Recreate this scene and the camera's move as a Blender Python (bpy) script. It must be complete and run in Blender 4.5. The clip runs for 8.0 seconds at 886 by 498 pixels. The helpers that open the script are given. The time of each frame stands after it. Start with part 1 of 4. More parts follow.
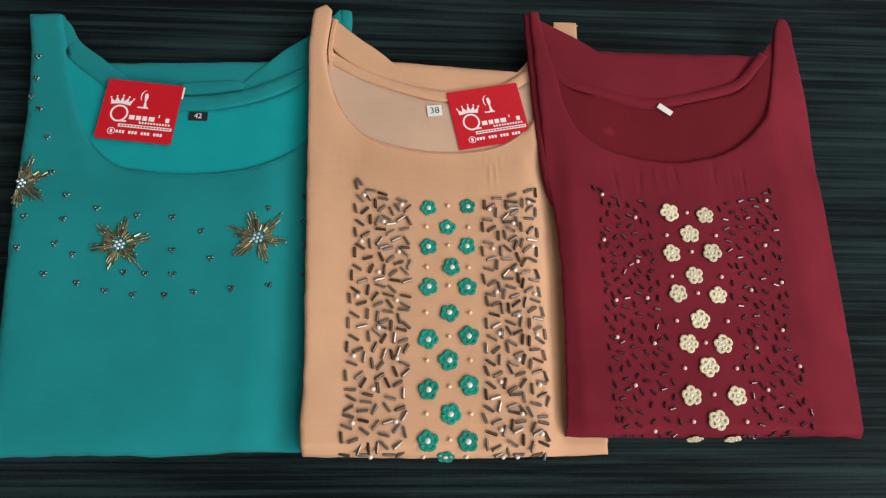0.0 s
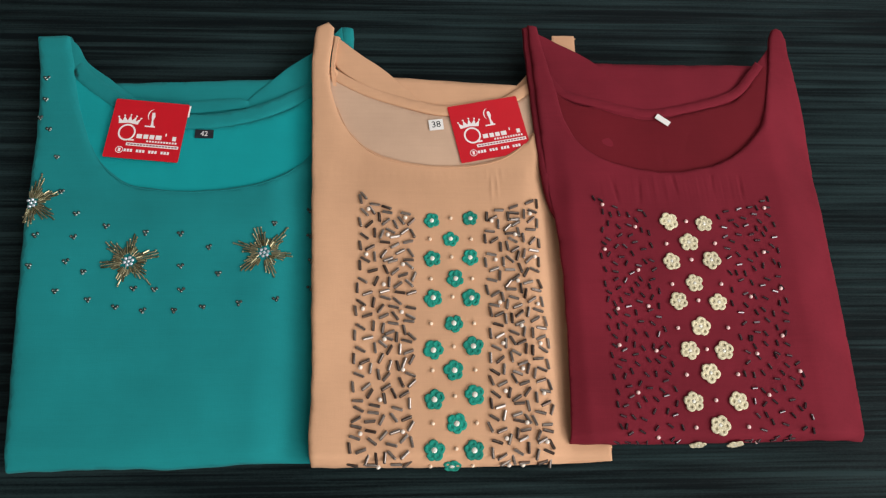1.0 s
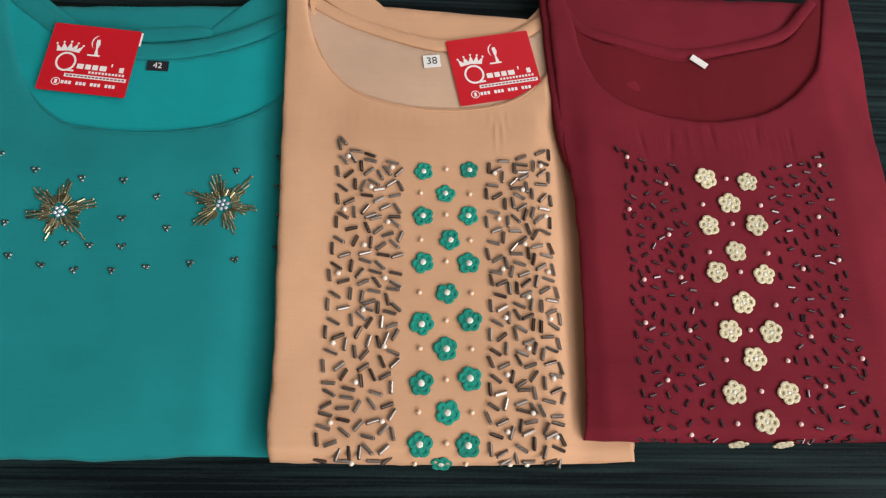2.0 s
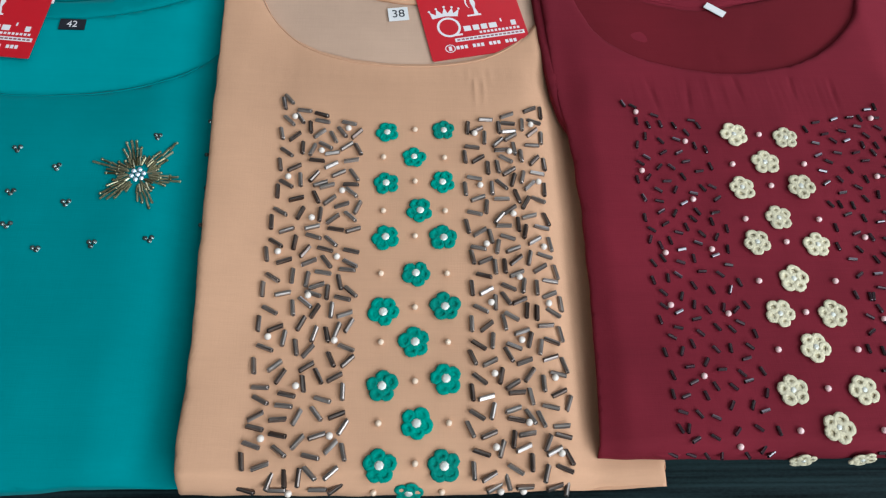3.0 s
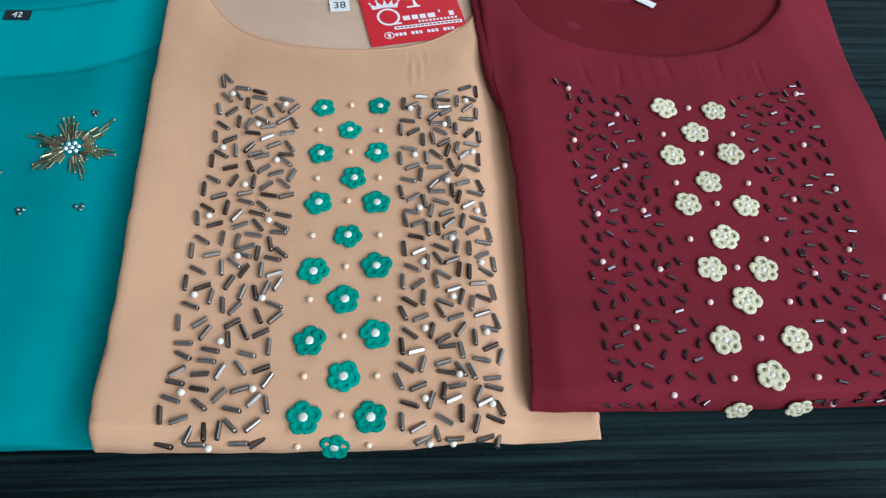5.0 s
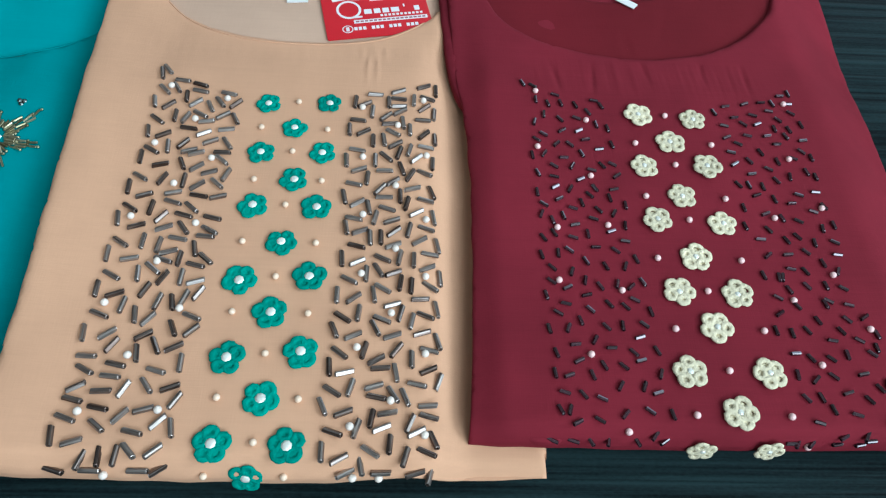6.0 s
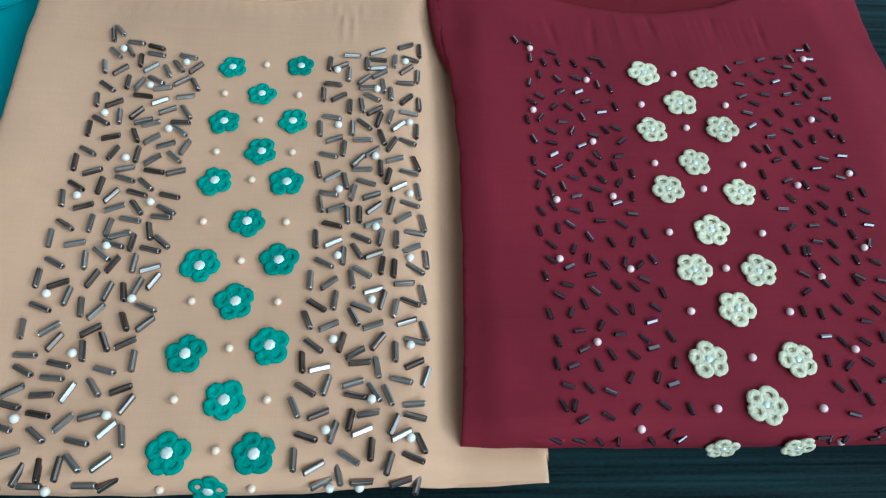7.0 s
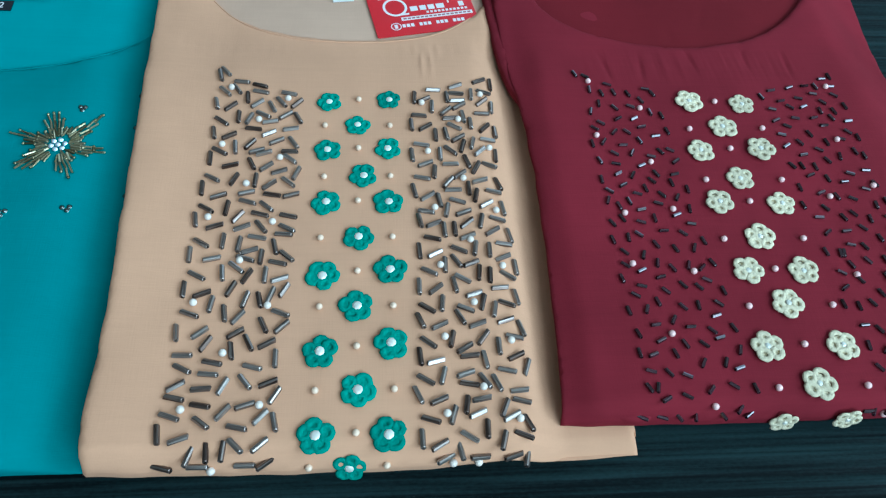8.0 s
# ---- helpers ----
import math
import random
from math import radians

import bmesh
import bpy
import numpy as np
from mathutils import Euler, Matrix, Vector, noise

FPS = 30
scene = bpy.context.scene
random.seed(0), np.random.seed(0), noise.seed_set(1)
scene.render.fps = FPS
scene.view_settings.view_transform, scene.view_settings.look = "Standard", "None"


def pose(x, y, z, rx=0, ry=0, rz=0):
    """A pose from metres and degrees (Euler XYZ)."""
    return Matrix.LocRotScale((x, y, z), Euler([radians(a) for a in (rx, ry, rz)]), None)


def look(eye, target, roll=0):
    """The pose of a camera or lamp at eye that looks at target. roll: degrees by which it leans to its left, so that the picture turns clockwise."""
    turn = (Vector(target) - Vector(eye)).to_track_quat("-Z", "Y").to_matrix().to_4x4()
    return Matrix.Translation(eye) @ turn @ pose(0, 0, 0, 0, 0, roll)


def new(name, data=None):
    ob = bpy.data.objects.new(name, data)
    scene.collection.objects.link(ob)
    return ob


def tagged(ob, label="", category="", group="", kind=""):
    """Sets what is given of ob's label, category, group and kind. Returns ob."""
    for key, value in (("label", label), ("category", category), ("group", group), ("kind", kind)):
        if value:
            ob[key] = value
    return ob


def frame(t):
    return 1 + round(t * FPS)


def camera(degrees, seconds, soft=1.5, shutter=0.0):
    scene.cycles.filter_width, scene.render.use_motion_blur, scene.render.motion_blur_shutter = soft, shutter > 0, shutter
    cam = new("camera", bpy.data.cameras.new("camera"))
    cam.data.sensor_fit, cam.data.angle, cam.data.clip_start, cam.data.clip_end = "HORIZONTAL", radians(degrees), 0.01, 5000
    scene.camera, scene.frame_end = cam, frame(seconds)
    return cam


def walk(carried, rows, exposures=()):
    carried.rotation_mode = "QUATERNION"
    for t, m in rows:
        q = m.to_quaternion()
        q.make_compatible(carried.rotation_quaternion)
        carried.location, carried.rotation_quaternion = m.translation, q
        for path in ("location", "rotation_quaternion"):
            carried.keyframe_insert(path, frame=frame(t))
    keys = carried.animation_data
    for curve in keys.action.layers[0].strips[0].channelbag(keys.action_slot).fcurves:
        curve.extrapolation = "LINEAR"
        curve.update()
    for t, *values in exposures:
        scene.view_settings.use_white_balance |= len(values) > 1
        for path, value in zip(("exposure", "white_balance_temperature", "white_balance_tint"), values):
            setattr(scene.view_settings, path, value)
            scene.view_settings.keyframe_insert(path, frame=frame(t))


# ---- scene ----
from mathutils import geometry

cam = camera(61.4, 8.0, soft=1.25)
PATH = [
    (0, (-0.035, 0.036, 0.611), (0.074, 0.735, -1.26), 9.1),
    (0.5, (-0.034, 0.029, 0.627), (0.073, 0.759, -1.232), 8.0),
    (1, (-0.036, 0.035, 0.622), (0.065, 0.755, -1.241), 7.4),
    (1.3, (-0.0343, 0.0405, 0.6046), (0.0901, 0.7172, -1.2771), 9.93),
    (1.5, (-0.037, 0.043, 0.585), (0.113, 0.719, -1.291), 12.2),
    (1.8, (-0.0303, 0.0488, 0.5445), (0.0672, 0.7401, -1.3285), 8.30),
    (2, (-0.024, 0.048, 0.517), (0.072, 0.748, -1.354), 8.4),
    (2.2, (-0.015, 0.04, 0.485), (0.092, 0.773, -1.373), 9.1),
    (3.3, (0.0024, 0.0230, 0.3739), (0.0832, 0.9923, -1.3732), 4.07),
    (3.5, (0.0028, 0.0139, 0.3617), (0.0942, 1.0338, -1.3566), 5.17),
    (3.6, (0.0022, 0.0115, 0.3550), (0.1178, 1.0471, -1.3466), 6.46),
    (3.7, (0.0044, 0.0126, 0.3542), (0.1244, 1.0638, -1.3356), 6.67),
    (3.8, (0.0038, 0.0091, 0.3529), (0.1161, 1.1033, -1.3107), 6.00),
    (3.9, (0.0050, 0.0051, 0.3542), (0.0918, 1.1166, -1.3039), 4.63),
    (4, (0.0078, 0.0005, 0.3523), (0.0875, 1.1115, -1.3084), 4.43),
    (4.1, (0.0108, -0.0037, 0.3494), (0.1082, 1.0792, -1.3271), 5.32),
    (4.2, (0.0139, -0.0088, 0.3489), (0.1249, 1.0325, -1.3554), 6.04),
    (5.3, (0.0381, -0.0245, 0.3670), (0.1704, 1.0994, -1.2829), 5.22),
    (5.5, (0.0472, -0.0177, 0.3608), (0.1570, 1.1597, -1.2526), 4.37),
    (5.8, (0.0575, -0.0084, 0.3469), (0.1651, 1.1160, -1.3025), 5.49),
    (6, (0.0630, -0.0050, 0.3355), (0.1737, 1.0916, -1.3324), 6.40),
    (6.2, (0.0690, 0.0036, 0.3287), (0.1711, 1.0907, -1.3464), 5.83),
    (6.3, (0.0726, 0.0060, 0.3236), (0.1656, 1.0941, -1.3509), 5.29),
    (6.5, (0.0759, 0.0124, 0.3148), (0.1800, 1.0978, -1.3608), 5.58),
    (6.7, (0.0752, 0.0177, 0.3102), (0.1919, 1.0768, -1.3789), 5.50),
    (7, (0.0687, 0.0174, 0.3035), (0.1955, 1.0568, -1.3996), 6.38),
    (7.3, (0.0580, 0.0158, 0.3120), (0.1808, 1.0561, -1.3882), 5.62),
    (7.5, (0.0493, 0.0082, 0.3187), (0.1806, 1.0575, -1.3787), 5.62),
    (7.7, (0.0388, 0.0026, 0.3240), (0.1857, 1.0438, -1.3731), 5.78),
    (8, (0.0146, -0.0108, 0.3375), (0.1827, 1.0777, -1.3319), 6.72),
]
EXPOSURES = [(0, 0, 6500, 10), (2.2, 0, 6550, 11), (3.3, -0.02, 5200, 1), (4.2, -0.02, 5050, -1), (5.5, 0.12, 5250, 0), (6, 0.16, 5100, -4), (6.5, 0.33, 4700, -9), (7, 0.02, 4600, -12), (7.5, -0.03, 4550, -12), (8, 0.06, 4500, -13)]
walk(cam, [(t, look(eye, target, roll)) for t, eye, target, roll in PATH], EXPOSURES)

# ---- world, light ----
TABLE_Z = 0.0
world = bpy.data.worlds.new("world")
scene.world = world
world.use_nodes = True
wn = world.node_tree.nodes
sky = wn.new("ShaderNodeTexSky")
sky.sky_type, sky.sun_disc = "NISHITA", False
sky.sun_elevation, sky.sun_rotation = radians(50), radians(20)
world.node_tree.links.new(sky.outputs[0], wn["Background"].inputs[0])
wn["Background"].inputs[1].default_value = 0.1


def area_lamp(name, m, w, h, watts, colour):
    data = bpy.data.lights.new(name, "AREA")
    data.shape, data.size, data.size_y, data.energy, data.color = "RECTANGLE", w, h, watts, colour
    ob = new(name, data)
    ob.matrix_world = m
    return ob


# weak light added in an assumed, unseen window of the north wall
WIN_X0, WIN_X1, WIN_Z0, WIN_Z1, NORTH = 0.4, 2.5, 1.1, 2.5, 2.8
WIN_MID = ((WIN_X0 + WIN_X1) / 2, NORTH + 0.06, (WIN_Z0 + WIN_Z1) / 2)
area_lamp("unseen_window_light", look(WIN_MID, (WIN_MID[0], 0, WIN_MID[2])), WIN_X1 - WIN_X0, WIN_Z1 - WIN_Z0, 12, (1.0, 0.98, 0.96))
# strong light added in its unseen twin in the south wall
SOUTH = -2.0
area_lamp("unseen_window_light", look((WIN_MID[0], SOUTH - 0.06, WIN_MID[2]), (WIN_MID[0], 0, WIN_MID[2])), WIN_X1 - WIN_X0, WIN_Z1 - WIN_Z0, 80, (1.0, 0.98, 0.96))
# and in an unseen east window, added to shade the peach beside the maroon
EAST, EAST_Y0, EAST_Y1 = 2.6, -1.5, 0.7
EAST_MID = (EAST + 0.06, (EAST_Y0 + EAST_Y1) / 2, WIN_MID[2])
area_lamp("unseen_window_light", look(EAST_MID, (0, EAST_MID[1], EAST_MID[2])), EAST_Y1 - EAST_Y0, WIN_Z1 - WIN_Z0, 78, (1.0, 0.98, 0.96))

# ---- materials ----


def nodes_of(mat):
    mat.use_nodes = True
    t = mat.node_tree
    return t, t.nodes, t.links, t.nodes["Principled BSDF"]


def plain(name, colour, rough=0.5, metal=0.0, spec=0.5, var=0.08, scale=300, bump=0.0, coat=0.0):
    """A material with slight mottling and fine relief."""
    mat = bpy.data.materials.new(name)
    t, n, l, p = nodes_of(mat)
    p.inputs["Roughness"].default_value, p.inputs["Metallic"].default_value = rough, metal
    p.inputs["Specular IOR Level"].default_value = spec
    p.inputs["Coat Weight"].default_value = coat
    co, nz, info = n.new("ShaderNodeTexCoord"), n.new("ShaderNodeTexNoise"), n.new("ShaderNodeObjectInfo")
    nz.inputs["Scale"].default_value = scale
    l.new(co.outputs["Object"], nz.inputs["Vector"])
    add, hsv = n.new("ShaderNodeMath"), n.new("ShaderNodeHueSaturation")
    add.operation = "ADD"
    l.new(nz.outputs["Fac"], add.inputs[0])
    l.new(info.outputs["Random"], add.inputs[1])
    mr = n.new("ShaderNodeMapRange")
    mr.inputs["From Max"].default_value = 2.0
    mr.inputs["To Min"].default_value, mr.inputs["To Max"].default_value = 1 - var * 2, 1 + var * 2
    l.new(add.outputs[0], mr.inputs["Value"])
    l.new(mr.outputs[0], hsv.inputs["Value"])
    hsv.inputs["Color"].default_value = (*colour, 1)
    l.new(hsv.outputs[0], p.inputs["Base Color"])
    if bump:
        b = n.new("ShaderNodeBump")
        b.inputs["Strength"].default_value, b.inputs["Distance"].default_value = bump, 0.0006
        l.new(nz.outputs["Fac"], b.inputs["Height"])
        l.new(b.outputs[0], p.inputs["Normal"])
    return mat


def fabric(name, colour, slub=0.05, sheen=0.04, weave=0.12, rough=0.85):
    """Woven cloth: warp and weft threads, horizontal slubs and broad soft unevenness."""
    mat = bpy.data.materials.new(name)
    t, n, l, p = nodes_of(mat)
    p.inputs["Roughness"].default_value = rough
    p.inputs["Specular IOR Level"].default_value = 0.1
    p.inputs["Sheen Weight"].default_value = sheen
    p.inputs["Sheen Roughness"].default_value = 0.5
    co = n.new("ShaderNodeTexCoord")

    def noise_at(sx, sy, scale, detail=2.0):
        mp, nz = n.new("ShaderNodeMapping"), n.new("ShaderNodeTexNoise")
        mp.inputs["Scale"].default_value = (sx, sy, 1)
        nz.inputs["Scale"].default_value, nz.inputs["Detail"].default_value = scale, detail
        l.new(co.outputs["Object"], mp.inputs["Vector"])
        l.new(mp.outputs[0], nz.inputs["Vector"])
        return nz.outputs["Fac"]

    def mix(a, b, op="ADD"):
        m = n.new("ShaderNodeMath")
        m.operation = op
        for i, v in enumerate((a, b)):
            if isinstance(v, float):
                m.inputs[i].default_value = v
            else:
                l.new(v, m.inputs[i])
        return m.outputs[0]

    weft, warp, broad = noise_at(0.06, 1, 1500), noise_at(1, 0.06, 1500), noise_at(1, 1, 14, 4)
    slubs = noise_at(0.03, 1, 420, 3)
    tone = mix(mix(mix(mix(weft, warp), 0.5, "MULTIPLY"), mix(slubs, 0.8, "MULTIPLY")), mix(broad, 4.2, "MULTIPLY"))
    mr = n.new("ShaderNodeMapRange")
    mr.inputs["From Min"].default_value, mr.inputs["From Max"].default_value = 2.0, 4.0
    mr.inputs["To Min"].default_value, mr.inputs["To Max"].default_value = 1 - slub * 2.4, 1 + slub * 2.4
    l.new(tone, mr.inputs["Value"])
    hsv = n.new("ShaderNodeHueSaturation")
    hsv.inputs["Color"].default_value = (*colour, 1)
    l.new(mr.outputs[0], hsv.inputs["Value"])
    l.new(hsv.outputs[0], p.inputs["Base Color"])
    b = n.new("ShaderNodeBump")
    b.inputs["Strength"].default_value, b.inputs["Distance"].default_value = weave, 0.0005
    l.new(mix(weft, warp), b.inputs["Height"])
    l.new(b.outputs[0], p.inputs["Normal"])
    return mat


def dark_wood():
    """Black-stained wood: long uneven grain lines, fine pores across the light, soft broad patches."""
    mat = bpy.data.materials.new("dark_stained_wood")
    t, n, l, p = nodes_of(mat)
    co = n.new("ShaderNodeTexCoord")

    def grain(sx, sy, scale, detail, twist):
        mp, nz = n.new("ShaderNodeMapping"), n.new("ShaderNodeTexNoise")
        mp.inputs["Scale"].default_value = (sx, sy, 1)
        nz.inputs["Scale"].default_value, nz.inputs["Detail"].default_value = scale, detail
        nz.inputs["Distortion"].default_value = twist
        l.new(co.outputs["Object"], mp.inputs["Vector"])
        l.new(mp.outputs[0], nz.inputs["Vector"])
        return nz.outputs["Fac"]

    def scaled(a, k, c):
        m = n.new("ShaderNodeMath")
        m.operation = "MULTIPLY_ADD"
        m.inputs[1].default_value = k
        l.new(a, m.inputs[0])
        if isinstance(c, float):
            m.inputs[2].default_value = c
        else:
            l.new(c, m.inputs[2])
        return m.outputs[0]

    lines, fine, pores, broad = grain(0.02, 1, 150, 4, 0.3), grain(0.012, 1, 620, 3, 0.2), grain(0.5, 1, 900, 2, 0), grain(0.35, 1, 9, 3, 0.4)
    tone = scaled(lines, 1.0, scaled(fine, 0.55, scaled(pores, 0.25, scaled(broad, 0.5, -0.65))))
    ramp = n.new("ShaderNodeValToRGB")
    ramp.color_ramp.elements[0].position, ramp.color_ramp.elements[1].position = 0.38, 0.72
    ramp.color_ramp.elements[0].color = (0.004, 0.007, 0.008, 1)
    ramp.color_ramp.elements[1].color = (0.018, 0.034, 0.0355, 1)
    l.new(tone, ramp.inputs[0])
    l.new(ramp.outputs[0], p.inputs["Base Color"])
    mr = n.new("ShaderNodeMapRange")
    mr.inputs["To Min"].default_value, mr.inputs["To Max"].default_value = 0.36, 0.52
    l.new(fine, mr.inputs["Value"])
    l.new(mr.outputs[0], p.inputs["Roughness"])
    p.inputs["Specular IOR Level"].default_value = 0.05
    b = n.new("ShaderNodeBump")
    b.inputs["Strength"].default_value, b.inputs["Distance"].default_value = 0.5, 0.0008
    l.new(tone, b.inputs["Height"])
    l.new(b.outputs[0], p.inputs["Normal"])
    return mat


def glint_streaked_glass(name, dark, pale, rough, metal):
    """Lined glass tube with lengthwise highlights painted in: fine streaks of a dark and a pale tone, each bead a
    little different.
    """
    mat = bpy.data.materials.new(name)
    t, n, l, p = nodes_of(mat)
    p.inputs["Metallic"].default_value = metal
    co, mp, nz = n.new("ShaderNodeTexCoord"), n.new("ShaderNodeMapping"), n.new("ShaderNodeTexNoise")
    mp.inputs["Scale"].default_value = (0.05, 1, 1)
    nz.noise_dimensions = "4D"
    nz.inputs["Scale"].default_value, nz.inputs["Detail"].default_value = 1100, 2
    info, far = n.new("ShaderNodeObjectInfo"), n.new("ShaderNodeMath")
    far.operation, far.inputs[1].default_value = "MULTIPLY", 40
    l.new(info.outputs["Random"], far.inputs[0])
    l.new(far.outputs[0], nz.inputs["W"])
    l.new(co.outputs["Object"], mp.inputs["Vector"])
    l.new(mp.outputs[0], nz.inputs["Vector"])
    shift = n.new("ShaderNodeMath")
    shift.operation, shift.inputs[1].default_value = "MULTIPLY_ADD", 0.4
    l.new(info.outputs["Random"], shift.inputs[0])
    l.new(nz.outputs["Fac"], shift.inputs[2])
    # colour ramp stands in for dark and bright reflections along the tube
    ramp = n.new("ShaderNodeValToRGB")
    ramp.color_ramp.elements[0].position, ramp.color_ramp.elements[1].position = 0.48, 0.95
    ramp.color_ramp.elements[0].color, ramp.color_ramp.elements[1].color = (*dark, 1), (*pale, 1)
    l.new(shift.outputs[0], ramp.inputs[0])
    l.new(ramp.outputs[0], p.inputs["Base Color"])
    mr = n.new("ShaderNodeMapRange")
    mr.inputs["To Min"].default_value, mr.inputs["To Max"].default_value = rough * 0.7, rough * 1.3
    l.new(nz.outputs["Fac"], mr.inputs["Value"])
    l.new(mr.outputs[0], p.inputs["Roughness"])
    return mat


WOOD = dark_wood()
TEAL = fabric("teal_rayon", (0.009, 0.212, 0.222), 0.045)
# inside of the back: teal and peach lighter than outside, maroon darker
TEAL_IN = fabric("teal_back_inside", (0.004, 0.285, 0.300), 0.04)
PEACH = fabric("peach_cotton", (0.60, 0.345, 0.205), 0.034)
PEACH_IN = fabric("peach_back_inside", (0.55, 0.37, 0.26), 0.04)
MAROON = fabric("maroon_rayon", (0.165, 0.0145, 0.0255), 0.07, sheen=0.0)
MAROON_IN = fabric("maroon_back_inside", (0.13, 0.010, 0.016), 0.05, sheen=0.0)
BUGLE_GREY = glint_streaked_glass("smoky_bugle_glass", (0.088, 0.062, 0.05), (0.40, 0.36, 0.325), 0.3, 0.8)
BUGLE_DARK = plain("black_cherry_bugle_glass", (0.045, 0.018, 0.026), 0.1, 0.35, spec=0.9, var=0.4, scale=900, coat=0.6)
BUGLE_GOLD = glint_streaked_glass("antique_gold_bugle", (0.14, 0.125, 0.06), (0.50, 0.47, 0.30), 0.28, 0.85)
PEARL = plain("cream_pearl", (0.80, 0.70, 0.60), 0.25, var=0.04, coat=0.4)
PEARL_PEACH = plain("peach_pearl", (0.80, 0.60, 0.43), 0.25, var=0.04, coat=0.4)
PEARL_PINK = plain("pink_pearl", (0.86, 0.57, 0.54), 0.25, var=0.04, coat=0.4)
YARN_GREEN = plain("green_crochet_yarn", (0.003, 0.24, 0.175), 0.9, var=0.15, scale=700, bump=1.0)
YARN_CREAM = plain("cream_crochet_yarn", (0.66, 0.59, 0.40), 0.9, var=0.12, scale=900, bump=1.0)
CRYSTAL = plain("foiled_crystal", (0.72, 0.72, 0.63), 0.25, 0.1, var=0.1, scale=700, coat=0.5)
CRYSTAL_BLUE = plain("pale_blue_crystal", (0.56, 0.63, 0.68), 0.15, 0.4, var=0.1, scale=700, coat=0.5)
SEED = plain("smoky_seed_bead", (0.12, 0.15, 0.14), 0.14, 0.8, var=0.3, scale=900)
RED_CARD = plain("red_gloss_card", (0.54, 0.006, 0.016), 0.4, spec=0.35, var=0.02, scale=40)
WHITE_INK = plain("white_ink", (0.82, 0.78, 0.77), 0.5, var=0.02)
GREY_INK = plain("grey_ink", (0.32, 0.10, 0.11), 0.5)
LABEL_BLACK = plain("black_satin_label", (0.008, 0.010, 0.016), 0.5, scale=1500, bump=0.3)
LABEL_WHITE = plain("white_satin_label", (0.78, 0.76, 0.73), 0.55, scale=1500, bump=0.3)
WALL = plain("light_grey_wall_paint", (0.52, 0.51, 0.49), 0.9, scale=8, var=0.03, bump=0.1)
# unseen side walls, kept dark so beads along y reflect less light
SIDE_WALL = plain("darkened_side_wall", (0.2, 0.18, 0.165), 0.9, scale=8, var=0.03, bump=0.1)
FLOOR = plain("grey_floor_tile", (0.35, 0.34, 0.33), 0.5, scale=5, var=0.06)

# ---- helpers of this place ----


def mesh_of(name, bm, mat, smooth=True):
    me = bpy.data.meshes.new(name)
    bmesh.ops.recalc_face_normals(bm, faces=bm.faces)
    bm.to_mesh(me)
    bm.free()
    if smooth:
        for f in me.polygons:
            f.use_smooth = True
    me.materials.append(mat)
    return me


def put(name, me, parent=None, m=None, label=""):
    """One object on a mesh, under a thing or a part."""
    ob = new(name, me)
    ob.parent = parent
    if m is not None:
        ob.matrix_basis = m
    return tagged(ob, label)


def part(name, bm, mat, parent, label="", m=None, smooth=True):
    return put(name, mesh_of(name, bm, mat, smooth), parent, m, label)


def thing(name, label, category, x=0, y=0, z=0, group=""):
    ob = new(name)
    ob.empty_display_size = 0.02
    ob.location = (x, y, z)
    return tagged(ob, label, category, group)


def box(bm, x0, x1, y0, y1, z0, z1):
    r = bmesh.ops.create_cube(bm, size=1)
    for v in r["verts"]:
        v.co = (x0 + (v.co.x + 0.5) * (x1 - x0), y0 + (v.co.y + 0.5) * (y1 - y0), z0 + (v.co.z + 0.5) * (z1 - z0))
    return r["verts"]


def spline(pts, step=0.004):
    """Points along a smooth curve through pts, the last left out."""
    out = []
    p = [Vector(q) for q in pts]
    for i in range(len(p) - 1):
        a, b, c, d = p[max(i - 1, 0)], p[i], p[i + 1], p[min(i + 2, len(p) - 1)]
        k = max(1, round((c - b).length / step))
        for j in range(k):
            t = j / k
            out.append(0.5 * (2 * b + (c - a) * t + (2 * a - 5 * b + 4 * c - d) * t * t + (3 * b - 3 * c + d - a) * t ** 3))
    return out


def outline(*runs):
    """A closed outline of smooth runs that meet in corners; each run ends where the next begins."""
    out = []
    for i, run in enumerate(runs):
        nxt = runs[(i + 1) % len(runs)][0]
        out += spline([*run, nxt])
    out = [q for i, q in enumerate(out) if (q - out[i - 1]).length > 1e-5]
    # cloth edges are never quite true
    for p in out:
        p += Vector((noise.noise(Vector((p.x * 60, p.y * 60, 1))), noise.noise(Vector((p.x * 60, p.y * 60, 9))))) * 0.0008
    return out


def ease(a, b, v):
    t = min(1, max(0, (v - a) / (b - a)))
    return t * t * (3 - 2 * t)


